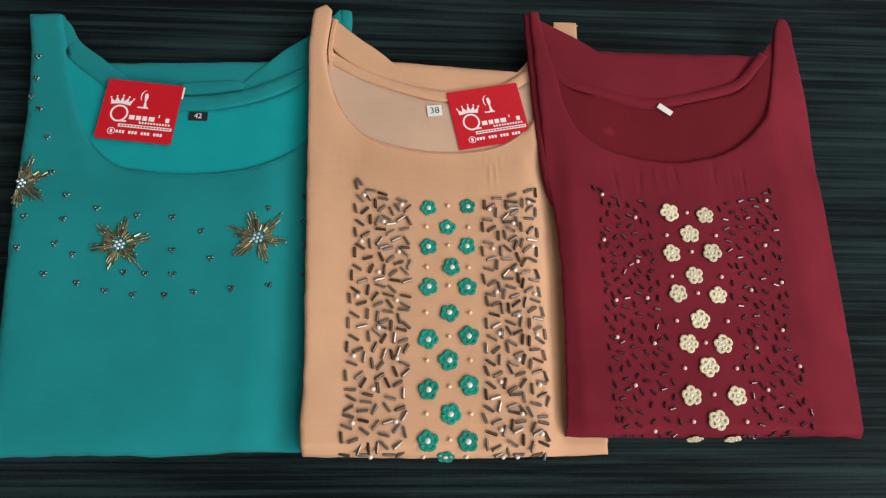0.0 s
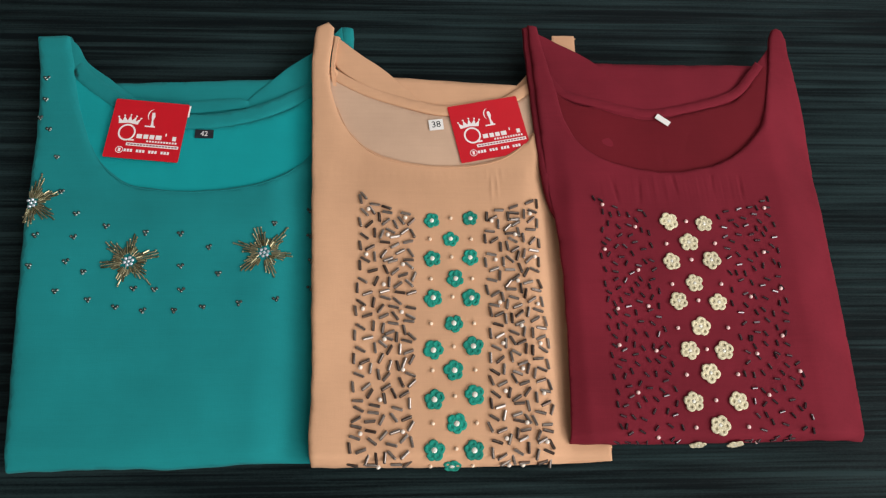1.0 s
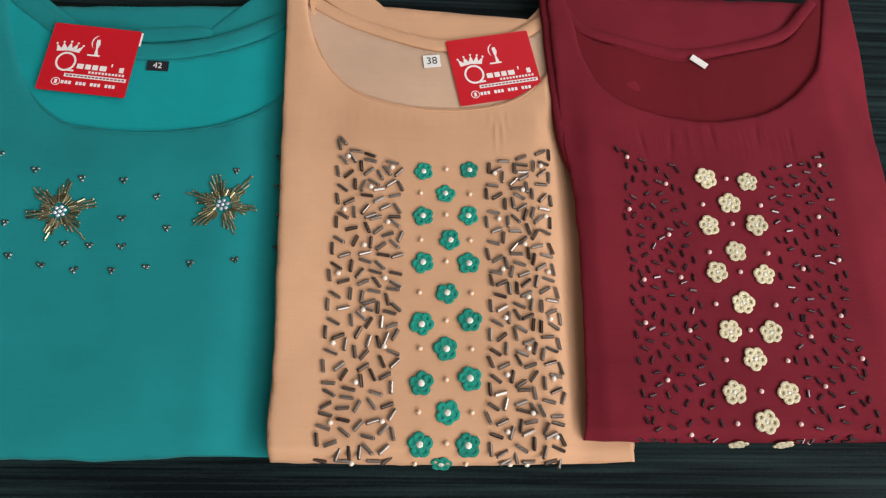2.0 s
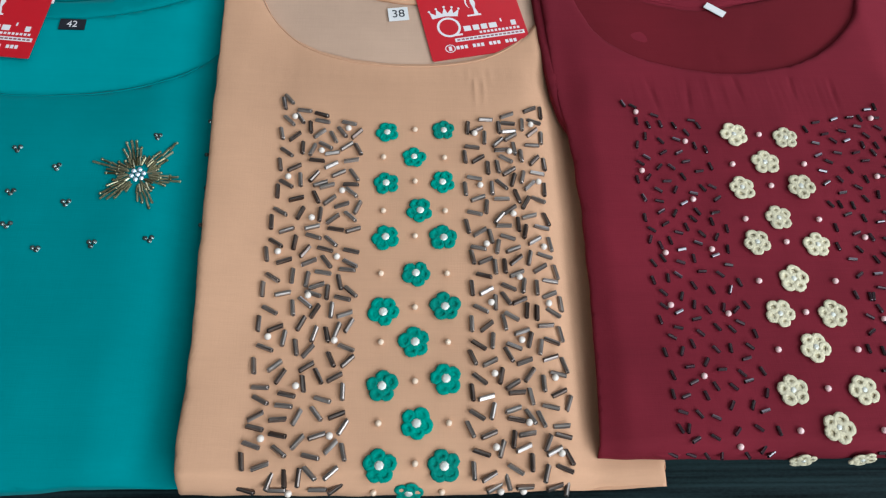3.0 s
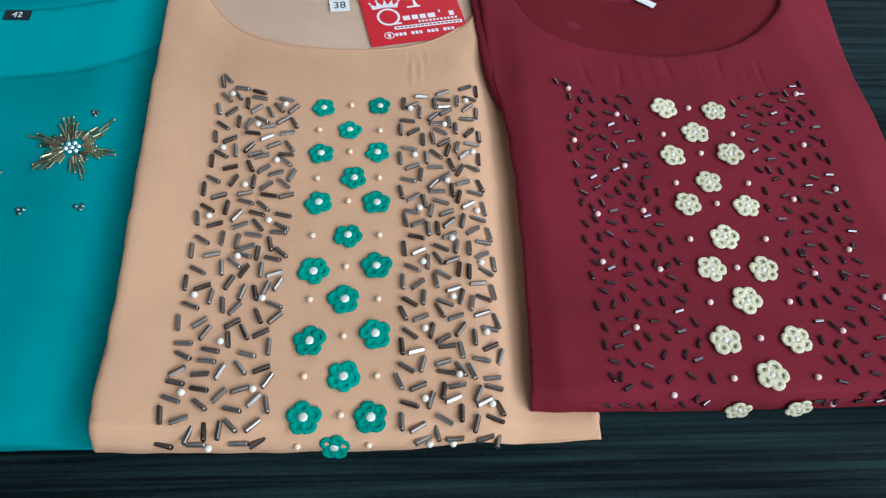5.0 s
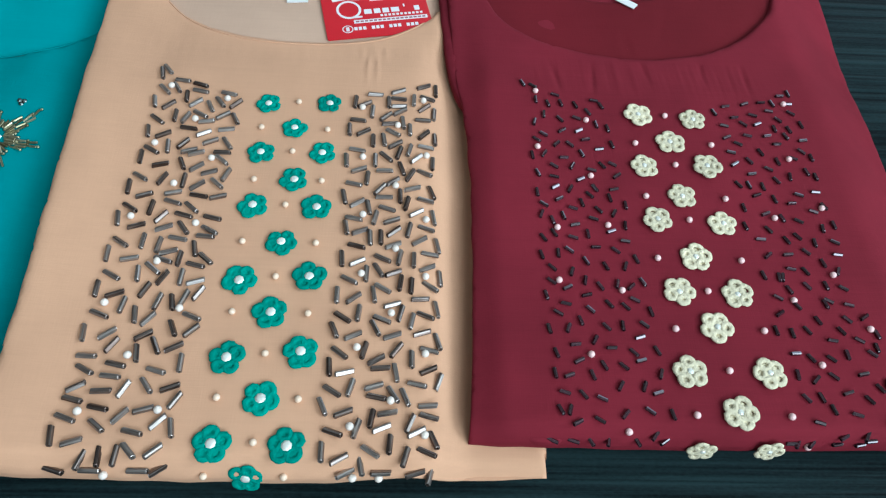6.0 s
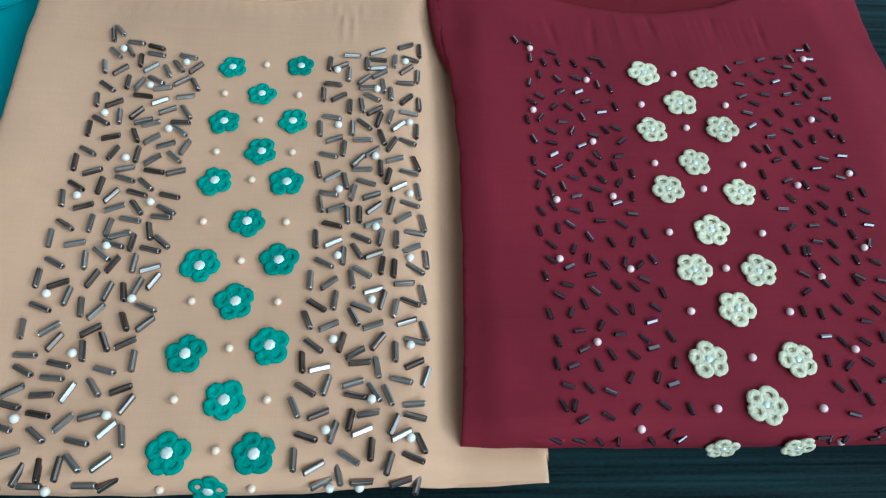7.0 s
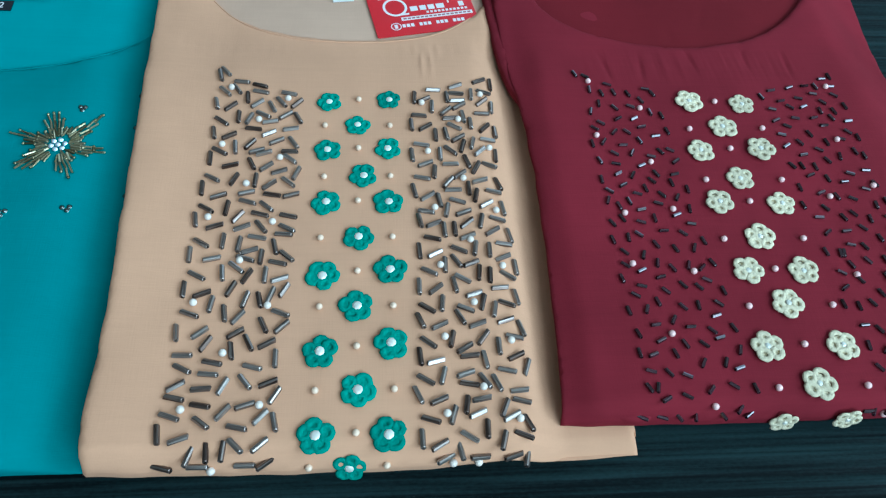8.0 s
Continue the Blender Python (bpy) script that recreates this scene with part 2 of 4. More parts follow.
class Cloth:
    """A piece of cloth with rounded edges: its outline, its underside's height, its upper side's height as a function, and wrinkles."""

    def __init__(self, out, low, high, rim=0.004, wrinkle=0.0004, pleats=None, grain=0.005, wall=0.45):
        self.out, self.low, self.high, self.rim, self.wrinkle, self.pleats, self.grain = out, low, high, rim, wrinkle, pleats, grain
        self.wall, self.fine = wall, None
        if not callable(low):
            self.low = lambda x, y: low
        self.seed = 900 * self.low(out[0].x, out[0].y)
        self.a = np.array([(p.x, p.y) for p in out])
        self.b = np.roll(self.a, -1, axis=0)

    def edge(self, x, y):
        d = self.b - self.a
        q = np.array((x, y)) - self.a
        t = np.clip((q * d).sum(1) / np.maximum((d * d).sum(1), 1e-12), 0, 1)
        return math.sqrt((((q - d * t[:, None]) ** 2).sum(1)).min())

    def inside(self, x, y):
        a, b = self.a, self.b
        hit = (a[:, 1] > y) != (b[:, 1] > y)
        with np.errstate(divide="ignore", invalid="ignore"):
            cx = a[:, 0] + (y - a[:, 1]) / (b[:, 1] - a[:, 1]) * (b[:, 0] - a[:, 0])
        return (np.count_nonzero(hit & (x < cx)) % 2) == 1

    def height(self, x, y):
        d = self.edge(x, y)
        k = min(1, d / self.rim)
        low = self.low(x, y)
        z = low + (self.high(x, y) - low) * (self.wall + (1 - self.wall) * math.sqrt(max(0, 1 - (1 - k) ** 2)))
        w = noise.noise(Vector((x * 22, y * 13, self.seed))) + 0.5 * noise.noise(Vector((x * 55, y * 40, 3 + self.seed)))
        z += self.wrinkle * w * k
        if self.pleats:
            z += self.pleats(x, y) * k
        return z

    def mesh(self, name, mat):
        n = len(self.out)
        pts = [Vector((p.x, p.y)) for p in self.out]
        lo, hi = self.a.min(0), self.a.max(0)
        g = self.grain
        inner = []
        for i in range(int((hi[0] - lo[0]) / g) + 1):
            for j in range(int((hi[1] - lo[1]) / g) + 1):
                x, y = lo[0] + (i + 0.5 * (j % 2)) * g, lo[1] + j * g
                if self.inside(x, y) and self.edge(x, y) > 0.6 * min(g, 0.004):
                    inner.append(Vector((x, y)))
        # closer points where small creases lie
        if self.fine:
            x0, x1, y0, y1 = self.fine
            for i in range(int((x1 - x0) / 0.0009)):
                for j in range(int((y1 - y0) / 0.0024)):
                    x, y = x0 + i * 0.0009, y0 + j * 0.0024
                    if self.inside(x, y) and self.edge(x, y) > 0.001:
                        inner.append(Vector((x, y)))
        # two rings close to the rim keep its roundness
        for s in (0.12, 0.4):
            for i, p in enumerate(pts):
                e = pts[(i + 1) % n] - pts[i - 1]
                q = p + Vector((-e.y, e.x)).normalized() * self.rim * s
                if self.inside(q.x, q.y) and self.edge(q.x, q.y) > self.rim * s * 0.8:
                    inner.append(q)
        vs, _, fs, *_ = geometry.delaunay_2d_cdt(pts + inner, [(i, (i + 1) % n) for i in range(n)], [list(range(n))], 1, 1e-6)
        bm = bmesh.new()
        top = [bm.verts.new((v.x, v.y, self.height(v.x, v.y))) for v in vs]
        base = [bm.verts.new((v.x, v.y, self.low(v.x, v.y) - 0.0006)) for v in vs]
        for f in fs:
            bm.faces.new([top[i] for i in f])
            bm.faces.new([base[i] for i in reversed(f)])
        for i in range(n):
            j = (i + 1) % n
            try:
                bm.faces.new((top[j], top[i], base[i], base[j]))
            except (ValueError, IndexError):
                pass
        me = mesh_of(name, bm, mat)
        me.set_sharp_from_angle(angle=radians(55))
        return me


def inset(pts, d):
    """An outline drawn in by d."""
    n = len(pts)
    out = []
    for i, p in enumerate(pts):
        e = pts[(i + 1) % n] - pts[i - 1]
        q = p + Vector((-e.y, e.x)).normalized() * d
        # leave out points that would cross the rim again at a corner
        if min((q - r).length for r in pts) > 0.8 * d:
            out.append(q)
    return out


def ccw(pts):
    area = sum(pts[i - 1].x * pts[i].y - pts[i].x * pts[i - 1].y for i in range(len(pts)))
    return pts if area > 0 else pts[::-1]


def strip(curve, width, side=1):
    """The outline of a band along a curve, to one side of it."""
    c = spline([*curve, curve[-1]])
    c.append(Vector(curve[-1]))
    other = []
    for i, p in enumerate(c):
        d = (c[min(i + 1, len(c) - 1)] - c[max(i - 1, 0)]).normalized()
        other.append(p + Vector((-d.y, d.x)) * width * side)
    return ccw(c + other[::-1])


def ridge(curve, z_of, radius, lift=0.0):
    """A fine rounded seam along a curve that lies on a surface."""
    bm = bmesh.new()
    c = spline(curve, 0.003) + [Vector(curve[-1])]
    rings = []
    for i, p in enumerate(c):
        d = (c[min(i + 1, len(c) - 1)] - c[max(i - 1, 0)]).normalized()
        nrm = Vector((-d.y, d.x))
        z = z_of(p.x, p.y) + lift
        rings.append([bm.verts.new((*(p + nrm * radius * math.cos(a)), z + radius * math.sin(a))) for a in [k * math.pi / 3 for k in range(6)]])
    for a, b in zip(rings, rings[1:]):
        for k in range(6):
            bm.faces.new((a[k], a[(k + 1) % 6], b[(k + 1) % 6], b[k]))
    return bm

# ---- the room and the table ----


def slab(name, dims, mat, label):
    bm = bmesh.new()
    box(bm, *dims)
    return tagged(put(name, mesh_of(name, bm, mat, False)), label, "wall", kind="structure")


# unseen room added round the table: pale surfaces bounce light, side walls less
X0, X1, Y0, Y1, F, C = -2.3, EAST, SOUTH, NORTH, -0.75, 2.6
tagged(slab("floor", (X0, X1, Y0, Y1, F - 0.1, F), FLOOR, "plain grey floor of the room"), category="floor")
tagged(slab("ceiling", (X0, X1, Y0, Y1, C, C + 0.1), WALL, "plain light grey ceiling"), category="ceiling")
slab("wall_west", (X0 - 0.15, X0, Y0 - 0.15, Y1 + 0.15, F - 0.1, C + 0.1), SIDE_WALL, "unseen plain wall, darkened to dim bead reflections")
bm = bmesh.new()
for y0, y1, z0, z1 in ((Y0 - 0.15, EAST_Y0, F - 0.1, C + 0.1), (EAST_Y1, Y1 + 0.15, F - 0.1, C + 0.1), (EAST_Y0, EAST_Y1, F - 0.1, WIN_Z0), (EAST_Y0, EAST_Y1, WIN_Z1, C + 0.1)):
    box(bm, X1, X1 + 0.15, y0, y1, z0, z1)
tagged(put("wall_east", mesh_of("wall_east", bm, SIDE_WALL, False)), "unseen wall, darkened to dim bead reflections, with an added window opening", "wall", kind="structure")


for wall_name, y0 in (("wall_north", Y1), ("wall_south", Y0 - 0.15)):
    bm = bmesh.new()
    for x0, x1, z0, z1 in ((X0, WIN_X0, F - 0.1, C + 0.1), (WIN_X1, X1, F - 0.1, C + 0.1), (WIN_X0, WIN_X1, F - 0.1, WIN_Z0), (WIN_X0, WIN_X1, WIN_Z1, C + 0.1)):
        box(bm, x0, x1, y0, y0 + 0.15, z0, z1)
    tagged(put(wall_name, mesh_of(wall_name, bm, WALL, False)), "unseen plain light grey wall with an added wide window opening", "wall", kind="structure")


def build_table():
    table = thing("table", "black-stained wooden table with a ribbed long grain", "table", 0, 0.25, F)
    bm = bmesh.new()
    w, y0, y1, th = 0.85, -0.42, 0.62, 0.03
    nx, ny = 40, 560
    rows = []
    for j in range(ny + 1):
        y = y0 + (y1 - y0) * j / ny
        row = []
        for i in range(nx + 1):
            x = -w + 2 * w * i / nx
            yy = y + 0.006 * noise.noise(Vector((x * 1.6, y * 5, 1)))
            z = 0.00035 * noise.noise(Vector((x * 0.7, yy * 240, 0))) + 0.00025 * noise.noise(Vector((x * 2.0, yy * 520, 5)))
            row.append(bm.verts.new((x, y, min(z, 0.0003) - 0.0003)))
        rows.append(row)
    for j in range(ny):
        for i in range(nx):
            bm.faces.new((rows[j][i], rows[j][i + 1], rows[j + 1][i + 1], rows[j + 1][i]))
    part("tabletop", bm, WOOD, table, "black-stained ribbed wood tabletop", pose(0, -0.25, -F))
    bm = bmesh.new()
    box(bm, -w, w, y0, y1, -th, -0.0012)
    part("tabletop_core", bm, WOOD, table, "", pose(0, -0.25, -F), False)
    leg = bmesh.new()
    box(leg, -0.03, 0.03, -0.03, 0.03, 0, -F - th)
    me = mesh_of("leg", leg, WOOD, False)
    for x in (-w + 0.06, w - 0.06):
        for y in (y0 + 0.06, y1 - 0.06):
            put("leg", me, table, pose(x, y - 0.25, 0))


build_table()

# ---- beads, pearls, flowers ----


def bugle_mesh(name, length, radius, mat, sides=7):
    """A drawn glass tube lying along x, with lengthwise flats, a bore and slightly ragged ends."""
    bm = bmesh.new()
    prof = ((-0.5, 0.45), (-0.5, 0.82), (-0.47, 1.0), (0.47, 1.0), (0.5, 0.82), (0.5, 0.45))
    rings = []
    for i, (u, r) in enumerate(prof):
        ring = []
        for k in range(sides):
            a = (k + 0.18 * math.sin(k * 2.3)) * 2 * math.pi / sides
            cut = 0.035 * math.sin(a + (0.6 if u < 0 else 2.1))
            ring.append(bm.verts.new(((u + cut) * length, radius * r * math.cos(a), radius * r * math.sin(a))))
        rings.append(ring)
    for a, b in zip(rings, rings[1:] + rings[:1]):
        for k in range(sides):
            bm.faces.new((a[k], a[(k + 1) % sides], b[(k + 1) % sides], b[k]))
    return mesh_of(name, bm, mat, False)


def pearl_mesh(name, radius, mat):
    bm = bmesh.new()
    bmesh.ops.create_uvsphere(bm, u_segments=10, v_segments=7, radius=radius)
    for v in bm.verts:
        v.co.z *= 0.9
    return mesh_of(name, bm, mat)


def crystal_mesh(name, radius, mat):
    """A flat-backed faceted stone."""
    bm = bmesh.new()
    rings = []
    for r, z, turn in ((1.0, 0.0, 0), (1.0, 0.25, 0.5), (0.62, 0.7, 0), (0.3, 0.82, 0.5)):
        rings.append([bm.verts.new((radius * r * math.cos((k + turn) * math.pi / 4), radius * r * math.sin((k + turn) * math.pi / 4), radius * z)) for k in range(8)])
    for a, b in zip(rings, rings[1:]):
        for k in range(8):
            bm.faces.new((a[k], a[(k + 1) % 8], b[(k + 1) % 8], b[k]))
    bm.faces.new(rings[-1])
    bm.faces.new(rings[0][::-1])
    return mesh_of(name, bm, mat, False)


def torus_into(bm, centre, rx, ry, turn, tube, z, seed, seg=16, ring=7):
    """A loop of yarn, slightly uneven."""
    rings = []
    for i in range(seg):
        a = i * 2 * math.pi / seg
        wob = 1 + 0.08 * noise.noise(Vector((math.cos(a) * 2, math.sin(a) * 2, seed)))
        cx, cy = rx * math.cos(a) * wob, ry * math.sin(a) * wob
        row = []
        for k in range(ring):
            b = k * 2 * math.pi / ring
            tb = tube * (1 + 0.07 * math.sin(i * 2.4 + b * 2 + seed))
            ox, oy, oz = math.cos(a) * math.cos(b) * tb, math.sin(a) * math.cos(b) * tb, math.sin(b) * tb * 0.9
            p = Matrix.Rotation(turn, 2) @ Vector((cx + ox, cy + oy))
            row.append(bm.verts.new((centre[0] + p.x, centre[1] + p.y, z + oz)))
        rings.append(row)
    for a, b in zip(rings, rings[1:] + rings[:1]):
        for k in range(ring):
            bm.faces.new((a[k], a[(k + 1) % ring], b[(k + 1) % ring], b[k]))


def dome_into(bm, centre, rx, ry, turn, h, z, seed):
    """A puffed lump of yarn with a dent."""
    r = bmesh.ops.create_uvsphere(bm, u_segments=14, v_segments=9, radius=1)
    for v in r["verts"]:
        q = v.co.copy()
        n = 1 + 0.13 * noise.noise(q * 2.6 + Vector((seed, 0, 0)))
        dent = 0.6 * math.exp(-((q.x - 0.1) ** 2 + q.y ** 2) * 5) if q.z > 0 else 0
        p = Matrix.Rotation(turn, 2) @ Vector((q.x * rx * n, q.y * ry * n))
        v.co = (centre[0] + p.x, centre[1] + p.y, z + (q.z - dent) * h * n)


def flower_mesh(name, size, mat, seed, open_loops):
    """A crocheted flower of the given radius: five uneven yarn loops round a knotted middle, their eyes open or sunk."""
    rnd = random.Random(seed)
    bm = bmesh.new()
    tube = size * (0.175 if open_loops else 0.18)
    for k in range(5):
        a = k * 2 * math.pi / 5 + rnd.uniform(-0.17, 0.17)
        s = rnd.uniform(0.88, 1.14)
        c = (math.cos(a) * size * 0.6, math.sin(a) * size * 0.6)
        up = rnd.uniform(0.0, 0.09) * size
        torus_into(bm, c, size * 0.28 * s, size * 0.32 * s, a, tube, size * 0.2 + up, seed + k, 20)
        # the web of yarn in and under the loop
        if not open_loops:
            dome_into(bm, c, size * 0.34 * s, size * 0.38 * s, a, size * 0.22, size * 0.15, seed + k)
        else:
            dome_into(bm, (c[0] * 0.8, c[1] * 0.8), size * 0.25, size * 0.28, a, size * 0.15, size * 0.11, seed + k)
        side = a + math.pi / 5
        dome_into(bm, (math.cos(side) * size * 0.36, math.sin(side) * size * 0.36), size * 0.2, size * 0.2, side, size * 0.14, size * 0.1, seed + k + 3)
    torus_into(bm, (0, 0), size * 0.25, size * 0.27, 0, size * 0.12, size * 0.26, seed)
    dome_into(bm, (0, 0), size * 0.32, size * 0.32, 0, size * 0.18, size * 0.12, seed)
    # stitches make the surface uneven
    for v in bm.verts:
        w = noise.noise(v.co * 600 + Vector((seed, 0, 0)))
        v.co += v.co.normalized() * w * size * 0.04
    return mesh_of(name, bm, mat)


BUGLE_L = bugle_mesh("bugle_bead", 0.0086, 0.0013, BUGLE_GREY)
BUGLE_M = bugle_mesh("bugle_bead", 0.0050, 0.00096, BUGLE_DARK)
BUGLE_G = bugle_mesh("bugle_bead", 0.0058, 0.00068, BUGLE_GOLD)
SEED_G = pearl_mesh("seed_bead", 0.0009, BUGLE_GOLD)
SEED_S = crystal_mesh("seed_bead", 0.0014, SEED)
PEARL_C = pearl_mesh("pearl_bead", 0.0019, PEARL)
PEARL_P = pearl_mesh("pearl_bead", 0.0017, PEARL_PEACH)
PEARL_K = pearl_mesh("pearl_bead", 0.0017, PEARL_PINK)
STONE = crystal_mesh("rhinestone", 0.0023, CRYSTAL)
STONE_S = crystal_mesh("rhinestone", 0.0014, CRYSTAL_BLUE)
STONE_C = crystal_mesh("rhinestone", 0.0015, CRYSTAL)
GREEN_FLOWERS = [flower_mesh("flower", 0.0077, YARN_GREEN, s, False) for s in (3, 8, 14, 23, 31)]
CREAM_FLOWERS = [flower_mesh("flower", 0.0079, YARN_CREAM, s, True) for s in (4, 9, 17, 26, 35)]


def lie(cloth, x, y, turn=0, lift=0.0, tip=0.0):
    """The pose of a small thing sewn to a cloth, turned in degrees and tipped over the lower hem."""
    return pose(x, y, cloth.height(x, y) + lift, tip, 0, turn)


def sew_flower(kurti, cloth, meshes, stone, x, y, k, size=1.0, tip=0.0, lift=0.0):
    rnd = random.Random(k * 31 + 7)
    f = put("flower", meshes[k % len(meshes)], kurti, lie(cloth, x, y, 0, lift, tip) @ pose(0, 0, 0, 0, 0, rnd.uniform(0, 360)) @ Matrix.Diagonal((size, size, size * 0.6, 1)))
    put("rhinestone", stone, f, pose(rnd.uniform(-1, 1) * 0.0004, rnd.uniform(-1, 1) * 0.0004, 0.0024))
    return f


def sew_row(kurti, cloth, mesh, *beads):
    """Bugle beads sewn side by side: millimetres across and up, and the angle in degrees."""
    radius = max(v.co.y for v in mesh.vertices)
    for x, y, a in beads:
        x, y = x / 1000, y / 1000
        put("bugle_bead", mesh, kurti, lie(cloth, x, y, a, radius * 0.8) @ pose(0, 0, 0, 51.4 * (x * 7919 % 1), 5 * math.sin(y * 9001), 0))


# ---- the three kurtis ----


def kurti_body(kurti, mat, inner_mat, front, base, inner, band, shoulders):
    """Front panel, folded body under it, inside of the back, neck facing and folded back shoulders."""
    f = put("front_panel", front.mesh("front_panel", mat), kurti)
    put("folded_body", base.mesh("folded_body", mat), kurti)
    put("back_inside", inner.mesh("back_inside", inner_mat), kurti, None, "inside of the back within the neckline, in a separate tone")
    put("neck_facing", band.mesh("neck_facing", mat), kurti, None, "sewn facing band of the back neckline")
    for s in shoulders:
        put("back_shoulder", s.mesh("back_shoulder", mat), kurti)
    return f


def size_label(kurti, m, w, h, mat, ink, text, label):
    bm = bmesh.new()
    box(bm, -w / 2, w / 2, -h / 2, h / 2, 0, 0.0005)
    lab = part("size_label", bm, mat, kurti, label, m, False)
    if text:
        cu = bpy.data.curves.new("size_number", "FONT")
        cu.body, cu.size, cu.align_x, cu.align_y, cu.extrude = text, h * 0.82, "CENTER", "CENTER", 0.00005
        tmp = bpy.data.objects.new("size_number", cu)
        me = bpy.data.meshes.new_from_object(tmp)
        bpy.data.objects.remove(tmp)
        me.materials.clear()
        me.materials.append(ink)
        put("size_number", me, lab, pose(0, 0, 0.0006))
    return lab


def build_teal():
    k = thing("folded_kurti", "folded teal rayon kurti with gold beaded stars, size 42", "kurti", -0.22, 0.28, 0)
    k.location = (0, 0, 0)
    T = lambda x, y: 0.022 - 0.0085 * ease(-0.16, -0.108, x) - 0.0034 * ease(0.29, 0.33, y) * ease(-0.1, -0.17, x) - 0.004 * ease(0.106, 0.088, y)
    neck = [(-0.3545, 0.488), (-0.3455, 0.455), (-0.335, 0.415), (-0.314, 0.364), (-0.286, 0.335), (-0.255, 0.327), (-0.217, 0.3255), (-0.174, 0.331),
            (-0.141, 0.345), (-0.118, 0.372), (-0.106, 0.415), (-0.1, 0.465)]
    left = [(-0.385, 0.486), (-0.376, 0.445), (-0.369, 0.395), (-0.364, 0.323), (-0.358, 0.255), (-0.35, 0.173)]
    front = Cloth(ccw(outline([(-0.341, 0.087), (-0.274, 0.0885), (-0.21, 0.088), (-0.15, 0.091)], [(-0.09, 0.091), (-0.088, 0.3), (-0.086, 0.48)],
                              [(-0.088, 0.504)], [(-0.098, 0.505), *neck[::-1]][:1], neck[::-1], [(-0.3545, 0.488)], left)), 0.009, T, 0.003, 0.0005)
    base = Cloth(ccw(outline([(-0.336, 0.094), (-0.15, 0.097)], [(-0.094, 0.097), (-0.09, 0.3), (-0.092, 0.44)], [(-0.157, 0.446), (-0.242, 0.442)],
                             [(-0.309, 0.439)], [(-0.366, 0.42), (-0.362, 0.323), (-0.356, 0.255), (-0.348, 0.173)])), 0.0008, lambda x, y: 0.0125 - 0.002 * ease(-0.14, -0.1, x), 0.004, 0.0004)
    inner = Cloth(ccw(outline([(-0.352, 0.452), (-0.325, 0.429), (-0.281, 0.4), (-0.235, 0.389), (-0.186, 0.394), (-0.146, 0.409), (-0.105, 0.436)],
                              [(-0.1, 0.36), (-0.14, 0.325), (-0.215, 0.31), (-0.29, 0.32), (-0.335, 0.37)])), 0.009, lambda x, y: 0.0165 - 0.0035 * ease(-0.17, -0.108, x), 0.003, 0.0003)
    band = Cloth(strip([(-0.35, 0.447), (-0.325, 0.425), (-0.283, 0.397), (-0.235, 0.387), (-0.186, 0.393), (-0.146, 0.409), (-0.104, 0.438)], 0.0145), 0.009,
                 lambda x, y: 0.0172 - 0.0035 * ease(-0.17, -0.108, x), 0.001, 0.0002, grain=0.004, wall=0.85)
    sl = Cloth(ccw(outline([(-0.3575, 0.487), (-0.3455, 0.476), (-0.334, 0.458), (-0.309, 0.438), (-0.288, 0.421)], [(-0.276, 0.404), (-0.31, 0.425), (-0.348, 0.447)])), 0.0122, lambda x, y: 0.0162, 0.0015, 0.0002, wall=0.85)
    sr = Cloth(ccw(outline([(-0.098, 0.504), (-0.122, 0.477), (-0.157, 0.447), (-0.186, 0.413)], [(-0.16, 0.409), (-0.125, 0.428), (-0.095, 0.45)])), 0.0105, lambda x, y: 0.0138, 0.0015, 0.0002, wall=0.85)
    kurti_body(k, TEAL, TEAL_IN, front, base, inner, band, (sl, sr))
    fold = Cloth(ccw(outline([(-0.238, 0.417), (-0.187, 0.4205)], [(-0.181, 0.411), (-0.238, 0.405)])), 0.0105, lambda x, y: 0.0143, 0.0012, 0.0001, wall=0.85)
    put("back_pleat", fold.mesh("back_pleat", TEAL), k)
    part("neck_seam", ridge([(x + 0.002 * (0.5 if i < 3 else 0), y - 0.0035) for i, (x, y) in enumerate(neck[2:10])], front.height, 0.0004), TEAL, k)
    # star motifs: gold bugles in five points, stones in the middle
    stars = ((-0.268, 0.2557, False, (17, 85, 141, 189, 255, 315)), (-0.156, 0.2637, False, (52, 107, 162, 222, 294, 354)), (-0.358, 0.31, True, (30, 82, 325, 275)))
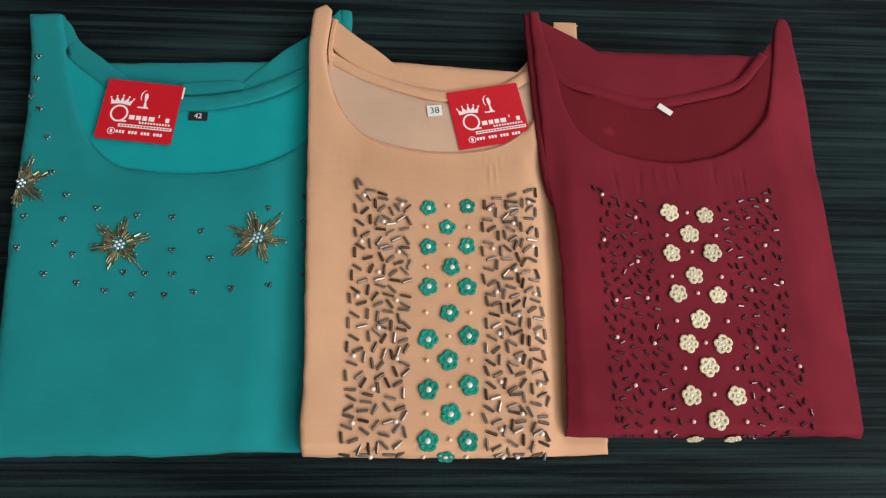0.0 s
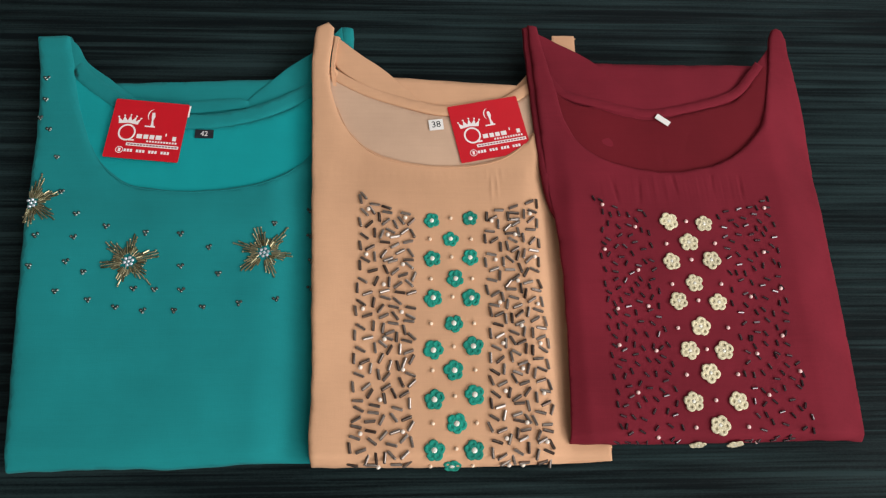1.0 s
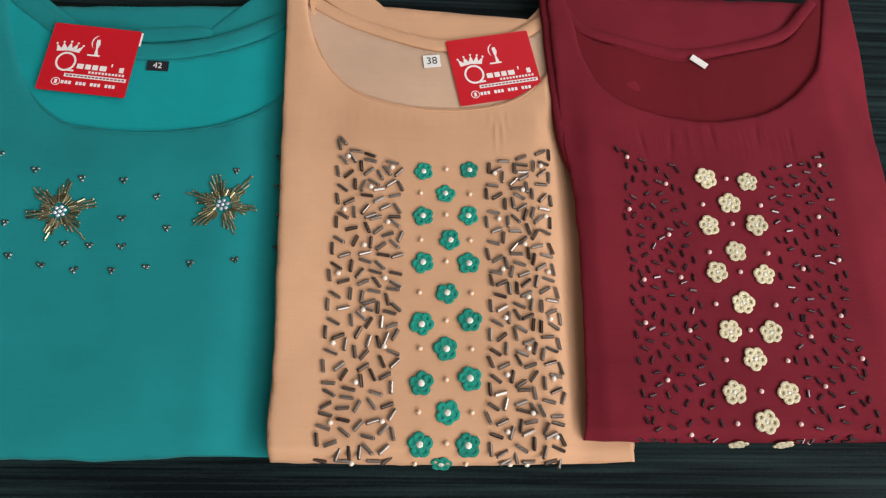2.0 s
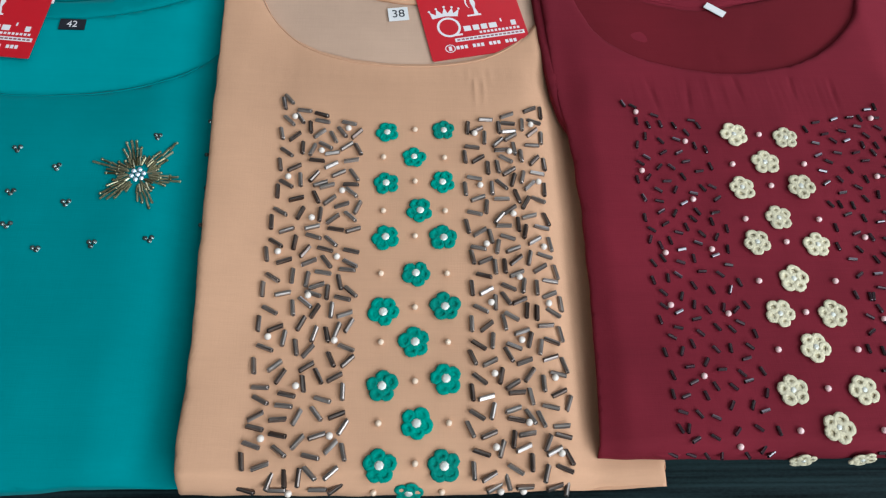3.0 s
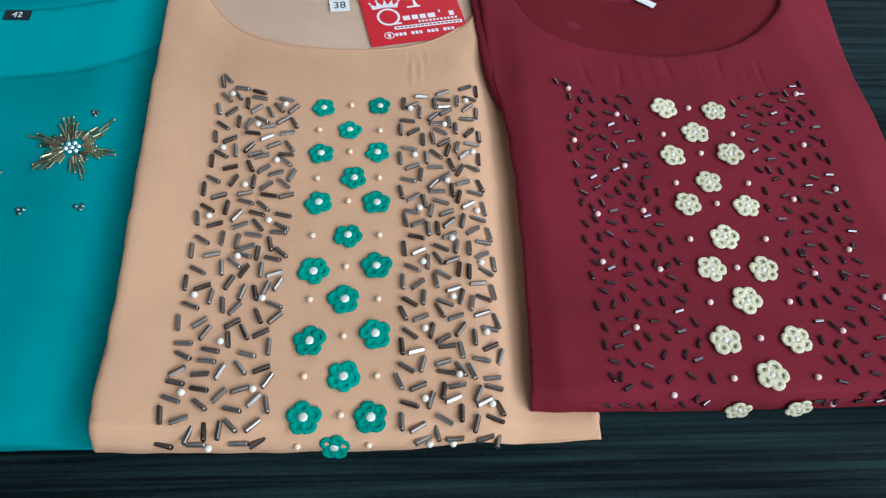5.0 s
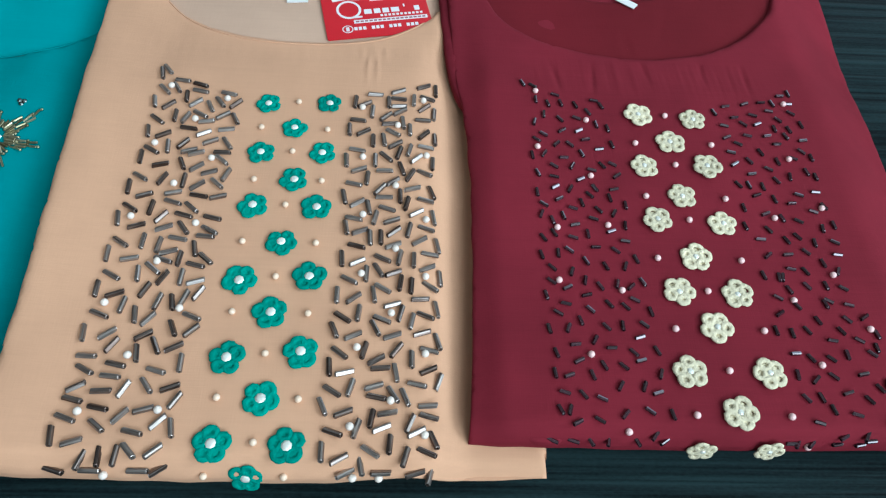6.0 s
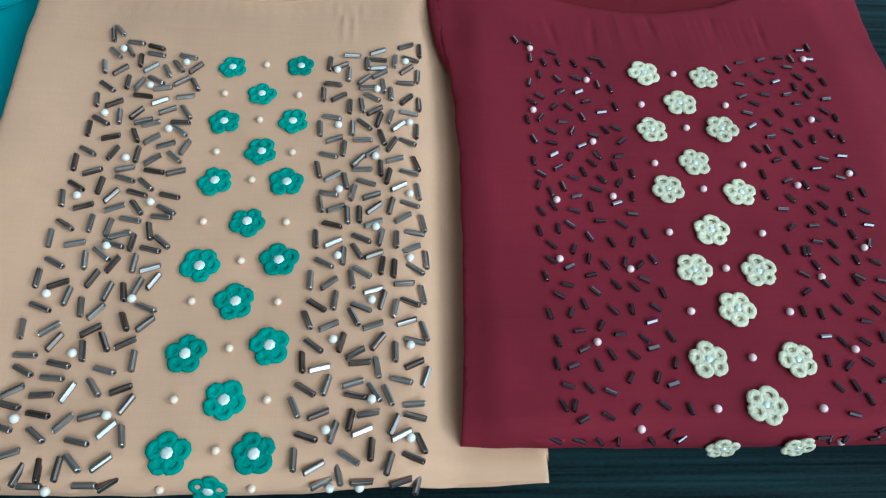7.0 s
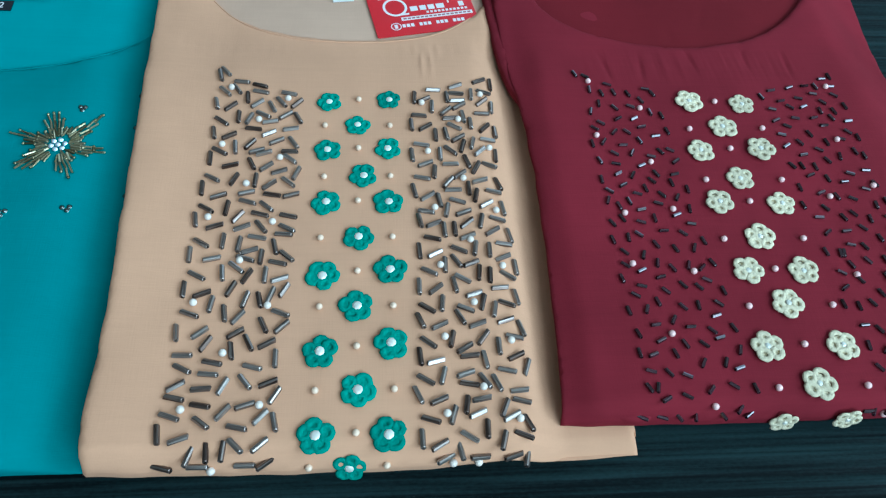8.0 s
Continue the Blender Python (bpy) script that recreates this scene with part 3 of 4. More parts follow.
    for n_star, (sx, sy, hidden, points) in enumerate(stars):
        rnd = random.Random(n_star + 5)
        star = thing("star_motif", "", "")
        star.parent = k
        star.location = (sx, sy, front.height(sx + (0.012 if hidden else 0), sy))
        tagged(star, "star of antique gold bugle beads round pale crystals")
        for ang in points:
            tip = rnd.uniform(0.025, 0.028)
            for lane in (-3, -2, -1, 0, 1, 2, 3):
                reach = tip * (1 - abs(lane) * 0.18)
                a = radians(ang + lane * 8.6)
                r = 0.0048 + rnd.uniform(0, 0.0034)
                while r + 0.0035 < reach:
                    # the bugles of a point lean towards its axis as they go out
                    far = (r + 0.0028) / tip
                    off = radians(ang + lane * 8.6 * (1.15 - 0.45 * far))
                    lx, ly = (r + 0.0028) * math.cos(off), (r + 0.0028) * math.sin(off)
                    lean = math.degrees(off) - lane * 4.5 * far + rnd.uniform(-10, 10)
                    if not hidden or lx + sx > -0.3615:
                        z = front.height(sx + lx, sy + ly) - star.location.z
                        put("bugle_bead", BUGLE_G, star, pose(lx, ly, z + 0.0005 + rnd.uniform(0, 0.0006), 0, rnd.uniform(-6, 6), lean) @ pose(0, 0, 0, rnd.uniform(0, 51), 0, 0))
                        if rnd.random() < 0.35:
                            put("seed_bead", SEED_G, star, pose(lx + 0.0036 * math.cos(off), ly + 0.0036 * math.sin(off), z + 0.0009))
                    r += 0.0052 + rnd.uniform(0, 0.001)
        for i in range(7):
            a = i * math.pi / 3 + 0.3
            rr = 0 if i == 6 else 0.0034
            if not hidden or rr * math.cos(a) > -0.003:
                put("rhinestone", STONE_S, star, pose(rr * math.cos(a), rr * math.sin(a), front.height(sx + rr * math.cos(a), sy) - star.location.z + 0.0008))
    # small sprigs of three seed beads
    sprigs = [(-0.318, 0.3), (-0.291, 0.288), (-0.257, 0.282), (-0.228, 0.281), (-0.203, 0.269), (-0.317, 0.278), (-0.349, 0.28), (-0.32, 0.256), (-0.349, 0.252),
              (-0.304, 0.247), (-0.225, 0.252), (-0.193, 0.245), (-0.261, 0.232), (-0.244, 0.231), (-0.222, 0.231), (-0.324, 0.23), (-0.297, 0.223), (-0.274, 0.216),
              (-0.251, 0.213), (-0.226, 0.213), (-0.203, 0.216), (-0.174, 0.219), (-0.144, 0.223), (-0.149, 0.291), (-0.12, 0.306), (-0.119, 0.282), (-0.117, 0.259),
              (-0.1165, 0.235), (-0.367, 0.438), (-0.364, 0.415), (-0.366, 0.396), (-0.356, 0.384), (-0.345, 0.356), (-0.335, 0.322)]
    rnd = random.Random(3)
    for x, y in sprigs:
        for dx, dy in ((-0.0016, 0.0006), (0.0016, 0.0008), (0.0002, -0.0014)):
            x1, y1 = x + dx + rnd.uniform(-5, 5) * 1e-4, y + dy + rnd.uniform(-5, 5) * 1e-4
            put("seed_bead", SEED_S, k, lie(front, x1, y1, rnd.uniform(0, 360), 0.0002))
    size_label(k, pose(-0.2185, 0.381, 0.0172, 2, 0, -1), 0.0165, 0.0085, LABEL_BLACK, WHITE_INK, "42", "black woven size label")
    return front, inner


def build_peach():
    k = thing("folded_kurti", "folded peach cotton kurti with grey beads and green crochet flowers", "kurti")
    T = lambda x, y: 0.0265 + 0.0035 * ease(-0.07, -0.11, x) - 0.0085 * (ease(0.068, 0.098, x) * ease(0.36, 0.33, y) + ease(0.08, 0.1, x) * ease(0.33, 0.36, y)) - 0.003 * ease(0.31, 0.35, y) - 0.006 * ease(0.0945, 0.0865, y)
    roll = lambda x, y: 0.0034 * ease(0.08, 0.099, x) * ease(0.1, 0.125, y) * ease(0.36, 0.33, y)
    TOP = lambda x, y: T(x, y) - roll(x, y)
    LOW = lambda x, y: -roll(x, y) + 0.0213 + 0.003 * ease(-0.07, -0.11, x) - 0.0068 * ease(0.066, 0.088, x) - 0.0075 * ease(0.0945, 0.0865, y) * ease(0.07, 0.03, x)
    neck = [(-0.104, 0.494), (-0.107, 0.442), (-0.1, 0.408), (-0.088, 0.383), (-0.066, 0.362), (-0.038, 0.3515), (-0.007, 0.3475), (0.021, 0.3485), (0.048, 0.3545),
            (0.069, 0.367), (0.083, 0.385), (0.098, 0.42), (0.107, 0.46)]

    def pleats(x, y):
        g = math.exp(-((y - 0.327) / 0.012) ** 2)
        return g * 0.0006 * (math.exp(-((x - 0.0405) / 0.0013) ** 2) + 0.8 * math.exp(-((x - 0.046) / 0.0013) ** 2)) + 0.0002 * math.sin(x * 900) * math.exp(-((y - 0.338) / 0.006) ** 2)

    front = Cloth(ccw(outline([(-0.1085, 0.087), (0.0, 0.086), (0.06, 0.0865)], [(0.1285, 0.0885), (0.1278, 0.099), (0.129, 0.116), (0.1295, 0.3), (0.131, 0.474)],
                              [(0.131, 0.496)], [(0.109, 0.496), *neck[::-1]][:1], neck[::-1], [(-0.104, 0.494)], [(-0.11, 0.5)],
                              [(-0.12, 0.494), (-0.1235, 0.462), (-0.1205, 0.39), (-0.1178, 0.32), (-0.1135, 0.22), (-0.1103, 0.14), (-0.111, 0.105)])),
                  LOW, TOP, 0.003, 0.0008, pleats, 0.003)
    front.fine = (0.034, 0.053, 0.3, 0.346)
    under = Cloth(inset(front.out, 0.0028), lambda x, y: min(0.0142, LOW(x, y) - 0.0004), lambda x, y: LOW(x, y) + 0.0006, 0.002, 0.0002)
    put("middle_layer", under.mesh("middle_layer", PEACH), k)
    base = Cloth(ccw(outline([(-0.084, 0.095), (0.06, 0.095)], [(0.124, 0.096), (0.127, 0.3), (0.128, 0.437)], [(0.074, 0.438), (0.009, 0.441), (-0.049, 0.445)],
                             [(-0.083, 0.44), (-0.084, 0.3)])), 0.0008, lambda x, y: 0.0195 - 0.004 * ease(0.06, 0.09, x) - roll(x, y), 0.004, 0.0004)
    inner = Cloth(ccw(outline([(-0.114, 0.45), (-0.1, 0.438), (-0.069, 0.421), (-0.022, 0.404), (0.004, 0.4), (0.035, 0.404), (0.061, 0.411), (0.1, 0.44)],
                              [(0.1, 0.39), (0.06, 0.345), (0.0, 0.335), (-0.06, 0.345), (-0.1, 0.385)])), 0.0142, lambda x, y: 0.0215 - 0.003 * ease(0.06, 0.1, x), 0.002, 0.0003)
    band = Cloth(strip([(-0.112, 0.445), (-0.096, 0.433), (-0.069, 0.419), (-0.022, 0.404), (0.004, 0.4), (0.035, 0.404), (0.061, 0.411), (0.1, 0.44)], 0.0105), 0.0142,
                 lambda x, y: 0.0221 - 0.003 * ease(0.06, 0.1, x), 0.001, 0.0002, grain=0.004, wall=0.85)
    sl = Cloth(ccw(outline([(-0.106, 0.49), (-0.08, 0.468), (-0.049, 0.443), (-0.022, 0.411)], [(-0.06, 0.424), (-0.1, 0.452)])), 0.0185, lambda x, y: 0.0216, 0.0015, 0.0002, wall=0.85)
    sr = Cloth(ccw(outline([(0.11, 0.492), (0.074, 0.44), (0.05, 0.42)], [(0.061, 0.413), (0.1, 0.44), (0.125, 0.46)])), 0.013, lambda x, y: 0.0178, 0.0015, 0.0002, wall=0.85)
    kurti_body(k, PEACH, PEACH_IN, front, base, inner, band, (sl, sr))
    part("neck_seam", ridge([(x * 0.985, y - 0.003) for x, y in neck[2:11]], front.height, 0.00045), PEACH, k, "stitched seam along the neckline")
    strap = Cloth(strip([(-0.1025, 0.487), (-0.1055, 0.465), (-0.106, 0.444), (-0.103, 0.427)], 0.0042, 1), 0.0142, lambda x, y: 0.0262 - 0.004 * ease(0.45, 0.43, y), 0.0015, 0.0001)
    put("strap_fold", strap.mesh("strap_fold", PEACH), k)
    rnd = random.Random(21)
    count = 0
    for yl, yr, xl, xr, s in ((0.2915, 0.2935, -0.013, 0.0205, 0.86), (0.256, 0.257, -0.013, 0.0195, 0.93), (0.221, 0.221, -0.013, 0.019, 0.98), (0.177, 0.18, -0.013, 0.0195, 1.04),
                              (0.1365, 0.14, -0.013, 0.019, 1.04), (0.0975, 0.0975, -0.0135, 0.0175, 1.02)):
        for x, y in ((xl, yl), (xr, yr)):
            sew_flower(k, front, GREEN_FLOWERS, STONE, x, y, count, s)
            count += 1
        put("pearl_bead", PEARL_P, k, lie(front, 0.0035, (yl + yr) / 2 + 0.001, 0, 0.001))
    for y, x, s in ((0.274, 0.003, 0.88), (0.238, 0.006, 0.97), (0.199, 0.004, 0.97), (0.16, 0.003, 1.03), (0.118, 0.004, 1.03)):
        sew_flower(k, front, GREEN_FLOWERS, STONE, x, y, count, s)
        count += 1
        for px in (-0.0145, 0.0205):
            put("pearl_bead", PEARL_P, k, lie(front, px + rnd.uniform(-6, 6) * 1e-4, y, 0, 0.001))
    sew_flower(k, front, GREEN_FLOWERS, STONE, 0.0005, 0.0875, count, 0.95, 62, -0.003)
    for px in (-0.0165, 0.0165):
        put("pearl_bead", PEARL_P, k, pose(px, 0.0865, 0.020))
    pearls_l = [(-0.068, 0.302), (-0.036, 0.294), (-0.051, 0.278), (-0.069, 0.26), (-0.038, 0.251), (-0.054, 0.233), (-0.071, 0.212), (-0.039, 0.209), (-0.053, 0.186),
                (-0.072, 0.163), (-0.038, 0.161), (-0.056, 0.137), (-0.071, 0.111), (-0.038, 0.112)]
    pearls_r = [(0.039, 0.291), (0.073, 0.298), (0.059, 0.278), (0.041, 0.255), (0.075, 0.258), (0.059, 0.236), (0.043, 0.217), (0.075, 0.216), (0.06, 0.197), (0.044, 0.182),
                (0.075, 0.182), (0.059, 0.161), (0.044, 0.143), (0.075, 0.141), (0.06, 0.118), (0.043, 0.106), (0.075, 0.103)]
    for x, y in pearls_l + pearls_r:
        put("pearl_bead", PEARL_C, k, lie(front, x, y, 0, 0.0013))
    for px in (-0.057, 0.045, 0.056):
        put("pearl_bead", PEARL_C, k, pose(px, 0.0865, 0.020))
    sew_row(k, front, BUGLE_L, (-72.2, 315.0, 127), (-74.8, 311.7, 103), (-62.5, 306.6, 169), (-52.2, 303.9, 160), (-64.7, 301.0, 122), (-51.5, 299.2, 170), (-71.1, 299.1, 134), (-35.6, 298.0, 168), (-58.3, 294.7, 96))
    sew_row(k, front, BUGLE_L, (-39.5, 291.4, 126), (-30.8, 290.3, 46), (-52.6, 290.1, 40), (-75.0, 290.0, 103), (-67.0, 288.0, 42), (-44.4, 287.8, 115), (-48.7, 281.7, 151), (-36.5, 281.3, 37), (-62.1, 280.2, 91))
    sew_row(k, front, BUGLE_L, (-29.8, 279.5, 116), (-56.1, 278.7, 70), (-70.9, 276.9, 144), (-44.7, 276.4, 9), (-33.4, 271.6, 12), (-53.3, 271.3, 176), (-44.8, 268.2, 32), (-74.2, 268.2, 100), (-65.8, 266.3, 30))
    sew_row(k, front, BUGLE_L, (-40.3, 262.5, 28), (-31.4, 261.6, 124), (-54.3, 260.5, 56), (-61.9, 258.2, 95), (-50.4, 255.6, 23), (-69.8, 255.4, 150), (-33.1, 255.1, 178), (-46.5, 254.0, 16), (-74.2, 250.3, 92))
    sew_row(k, front, BUGLE_L, (-32.6, 249.9, 139), (-52.4, 246.6, 114), (-63.3, 245.4, 15), (-44.5, 244.6, 42), (-37.7, 241.4, 17), (-28.7, 240.0, 66), (-71.6, 236.8, 148), (-60.3, 236.1, 68), (-49.4, 235.2, 86))
    sew_row(k, front, BUGLE_L, (-32.6, 234.1, 136), (-42.1, 232.4, 38), (-75.9, 230.1, 91), (-53.3, 227.1, 17), (-40.4, 226.0, 173), (-30.7, 225.7, 20), (-67.3, 225.3, 17), (-52.3, 221.3, 162), (-42.6, 218.5, 138))
    sew_row(k, front, BUGLE_L, (-62.3, 217.6, 82), (-72.5, 217.3, 146), (-45.5, 213.5, 166), (-31.4, 212.8, 169), (-56.3, 212.2, 54), (-77.0, 210.5, 99), (-67.1, 206.3, 18), (-44.4, 205.9, 127), (-53.6, 205.5, 26))
    sew_row(k, front, BUGLE_L, (-31.6, 205.1, 154), (-33.0, 201.3, 173), (-45.8, 199.4, 171), (-62.1, 197.5, 87), (-72.6, 196.5, 147), (-54.1, 195.4, 82), (-36.8, 193.8, 103), (-48.8, 191.5, 22), (-77.1, 189.7, 90))
    sew_row(k, front, BUGLE_L, (-30.8, 188.4, 139), (-43.0, 188.0, 87), (-66.3, 187.1, 13), (-50.4, 186.9, 163), (-34.8, 184.6, 165), (-54.2, 182.0, 141), (-60.5, 179.0, 97), (-72.3, 177.8, 152), (-40.3, 177.8, 86))
    sew_row(k, front, BUGLE_L, (-48.8, 177.2, 60), (-33.3, 175.4, 21), (-55.6, 170.3, 64), (-77.4, 170.3, 90), (-30.8, 169.2, 62), (-68.6, 167.6, 24), (-36.9, 166.6, 70), (-48.5, 164.5, 73), (-42.0, 164.3, 103))
    sew_row(k, front, BUGLE_L, (-63.9, 162.2, 83), (-57.4, 157.4, 98), (-73.0, 157.0, 159), (-31.8, 157.0, 158), (-51.1, 155.4, 50), (-39.2, 150.9, 114), (-30.7, 149.8, 43), (-77.6, 147.5, 97), (-67.1, 147.4, 40))
    sew_row(k, front, BUGLE_L, (-51.3, 146.9, 33), (-45.1, 142.1, 116), (-64.0, 142.0, 60), (-36.8, 141.3, 30), (-52.5, 138.2, 99), (-73.6, 136.4, 177), (-32.6, 133.9, 90), (-60.2, 132.6, 167), (-72.8, 130.0, 151))
    sew_row(k, front, BUGLE_L, (-42.4, 130.0, 162), (-61.3, 127.1, 173), (-45.0, 123.0, 127), (-34.9, 122.1, 21), (-74.6, 121.9, 28), (-54.4, 121.3, 62), (-63.7, 120.2, 5), (-31.7, 116.3, 58), (-74.5, 116.2, 166))
    sew_row(k, front, BUGLE_L, (-63.1, 112.7, 168), (-44.1, 111.9, 19), (-53.1, 109.2, 50), (-75.3, 108.0, 161), (-37.1, 106.8, 47), (-62.0, 104.9, 142), (-31.1, 104.3, 103), (-46.6, 102.2, 166), (-79.1, 100.3, 97))
    sew_row(k, front, BUGLE_L, (-70.3, 97.9, 21), (-46.7, 94.5, 134), (-36.5, 94.4, 43), (-51.8, 92.6, 85), (-58.5, 92.3, 95), (-65.8, 91.2, 71), (-34.4, 88.3, 35), (-77.0, 88.0, 163), (-43.0, 88.0, 179))
    sew_row(k, front, BUGLE_L, (-62.4, 88.0, 178))
    sew_row(k, front, BUGLE_L, (73.2, 309.3, 26), (80.3, 308.9, 91), (58.9, 304.3, 21), (46.0, 301.1, 1), (75.4, 300.8, 161), (59.1, 298.4, 174), (67.8, 297.5, 88), (53.7, 295.4, 92), (35.0, 295.2, 86))
    sew_row(k, front, BUGLE_L, (40.3, 293.6, 27), (59.5, 292.5, 4), (73.5, 292.3, 40), (79.1, 289.7, 87), (60.2, 288.2, 31), (44.8, 288.0, 88), (52.5, 284.4, 46), (72.9, 283.0, 176), (37.2, 281.3, 174))
    sew_row(k, front, BUGLE_L, (62.0, 280.2, 97), (54.6, 279.2, 5), (65.8, 275.2, 92), (32.9, 274.6, 93), (40.6, 273.0, 35), (56.7, 272.9, 150), (73.6, 272.4, 50), (79.6, 271.0, 93), (51.8, 267.7, 99))
    sew_row(k, front, BUGLE_L, (46.0, 267.0, 91), (58.2, 264.3, 32), (74.7, 263.7, 172), (65.8, 260.6, 77), (37.8, 260.0, 168), (60.3, 258.7, 74), (53.5, 255.5, 136), (69.6, 254.9, 46), (78.4, 253.5, 88))
    sew_row(k, front, BUGLE_L, (47.8, 253.0, 91), (32.5, 252.6, 95), (62.0, 247.6, 109), (39.5, 246.2, 20), (74.0, 245.8, 153), (53.0, 245.8, 179), (66.6, 243.4, 61), (44.1, 240.8, 85), (57.5, 238.8, 39))
    sew_row(k, front, BUGLE_L, (37.3, 236.8, 164), (67.9, 234.4, 14), (77.8, 233.8, 111), (51.0, 233.5, 51), (61.6, 229.3, 92), (53.3, 228.4, 178), (32.9, 228.1, 102), (74.7, 228.0, 167), (65.1, 224.8, 78))
    sew_row(k, front, BUGLE_L, (39.7, 224.5, 32), (45.6, 221.8, 102), (55.1, 221.2, 164), (70.1, 219.3, 33), (78.9, 218.2, 100), (49.3, 215.3, 79), (38.5, 214.5, 166), (57.8, 213.6, 22), (75.2, 210.5, 161))
    sew_row(k, front, BUGLE_L, (35.0, 209.0, 100), (66.5, 208.5, 78), (59.0, 207.2, 39), (42.1, 206.7, 25), (52.6, 203.4, 92), (47.3, 202.9, 94), (71.9, 202.4, 32), (80.7, 201.5, 103), (58.9, 199.0, 25))
    sew_row(k, front, BUGLE_L, (40.9, 197.7, 163), (77.1, 195.4, 171), (62.2, 192.0, 80), (53.9, 191.0, 157), (69.2, 190.7, 89), (34.2, 190.4, 94), (41.8, 188.6, 30), (75.7, 186.9, 21), (52.2, 184.4, 120))
    sew_row(k, front, BUGLE_L, (59.5, 183.1, 25), (82.0, 182.8, 95), (46.4, 182.1, 89), (38.5, 178.3, 152), (63.0, 177.6, 83), (77.3, 177.0, 146), (68.2, 176.3, 87), (54.6, 174.3, 150), (50.5, 170.6, 100))
    sew_row(k, front, BUGLE_L, (33.3, 170.0, 90), (72.5, 169.3, 4), (41.2, 168.5, 40), (59.5, 165.6, 20), (80.2, 165.3, 102), (63.4, 161.2, 75), (75.1, 160.8, 156), (43.9, 160.6, 84), (36.5, 158.2, 148))
    sew_row(k, front, BUGLE_L, (54.9, 157.6, 159), (68.7, 157.3, 79), (52.0, 153.1, 116), (33.1, 151.6, 112), (73.5, 151.4, 17), (59.9, 149.3, 19), (42.1, 148.9, 27), (80.9, 148.3, 107), (76.9, 143.0, 168))
    sew_row(k, front, BUGLE_L, (62.0, 142.2, 53), (47.4, 141.8, 77), (36.4, 140.3, 142), (69.0, 137.8, 91), (53.1, 137.1, 32), (32.4, 133.3, 95), (55.0, 133.1, 3), (76.5, 133.0, 25), (62.0, 131.1, 101))
    sew_row(k, front, BUGLE_L, (39.4, 130.7, 16), (81.2, 128.3, 70), (71.5, 125.8, 164), (52.6, 124.4, 19), (42.4, 123.7, 75), (34.4, 122.0, 149), (61.1, 120.9, 122), (66.4, 119.7, 113), (53.8, 119.5, 167))
    sew_row(k, front, BUGLE_L, (76.2, 116.3, 3), (30.8, 114.8, 114), (58.9, 112.3, 9), (40.0, 112.0, 23), (76.8, 111.5, 167), (52.1, 109.8, 80), (68.7, 108.0, 66), (56.7, 105.6, 24), (45.9, 105.2, 73))
    sew_row(k, front, BUGLE_L, (71.6, 104.0, 27), (35.9, 103.4, 160), (78.8, 101.4, 114), (60.3, 98.6, 86), (76.1, 95.7, 156), (52.2, 95.5, 148), (31.9, 95.0, 91), (67.0, 93.3, 74), (39.4, 92.4, 31))
    sew_row(k, front, BUGLE_L, (48.3, 90.5, 102), (42.0, 88.0, 29), (71.4, 88.0, 18), (77.6, 88.0, 76), (56.9, 88.0, 4))
    size_label(k, pose(-0.0075, 0.3895, 0.0222, 2, 0, 7), 0.0132, 0.0108, LABEL_WHITE, LABEL_BLACK, "38", "white woven size label")
    return front, inner


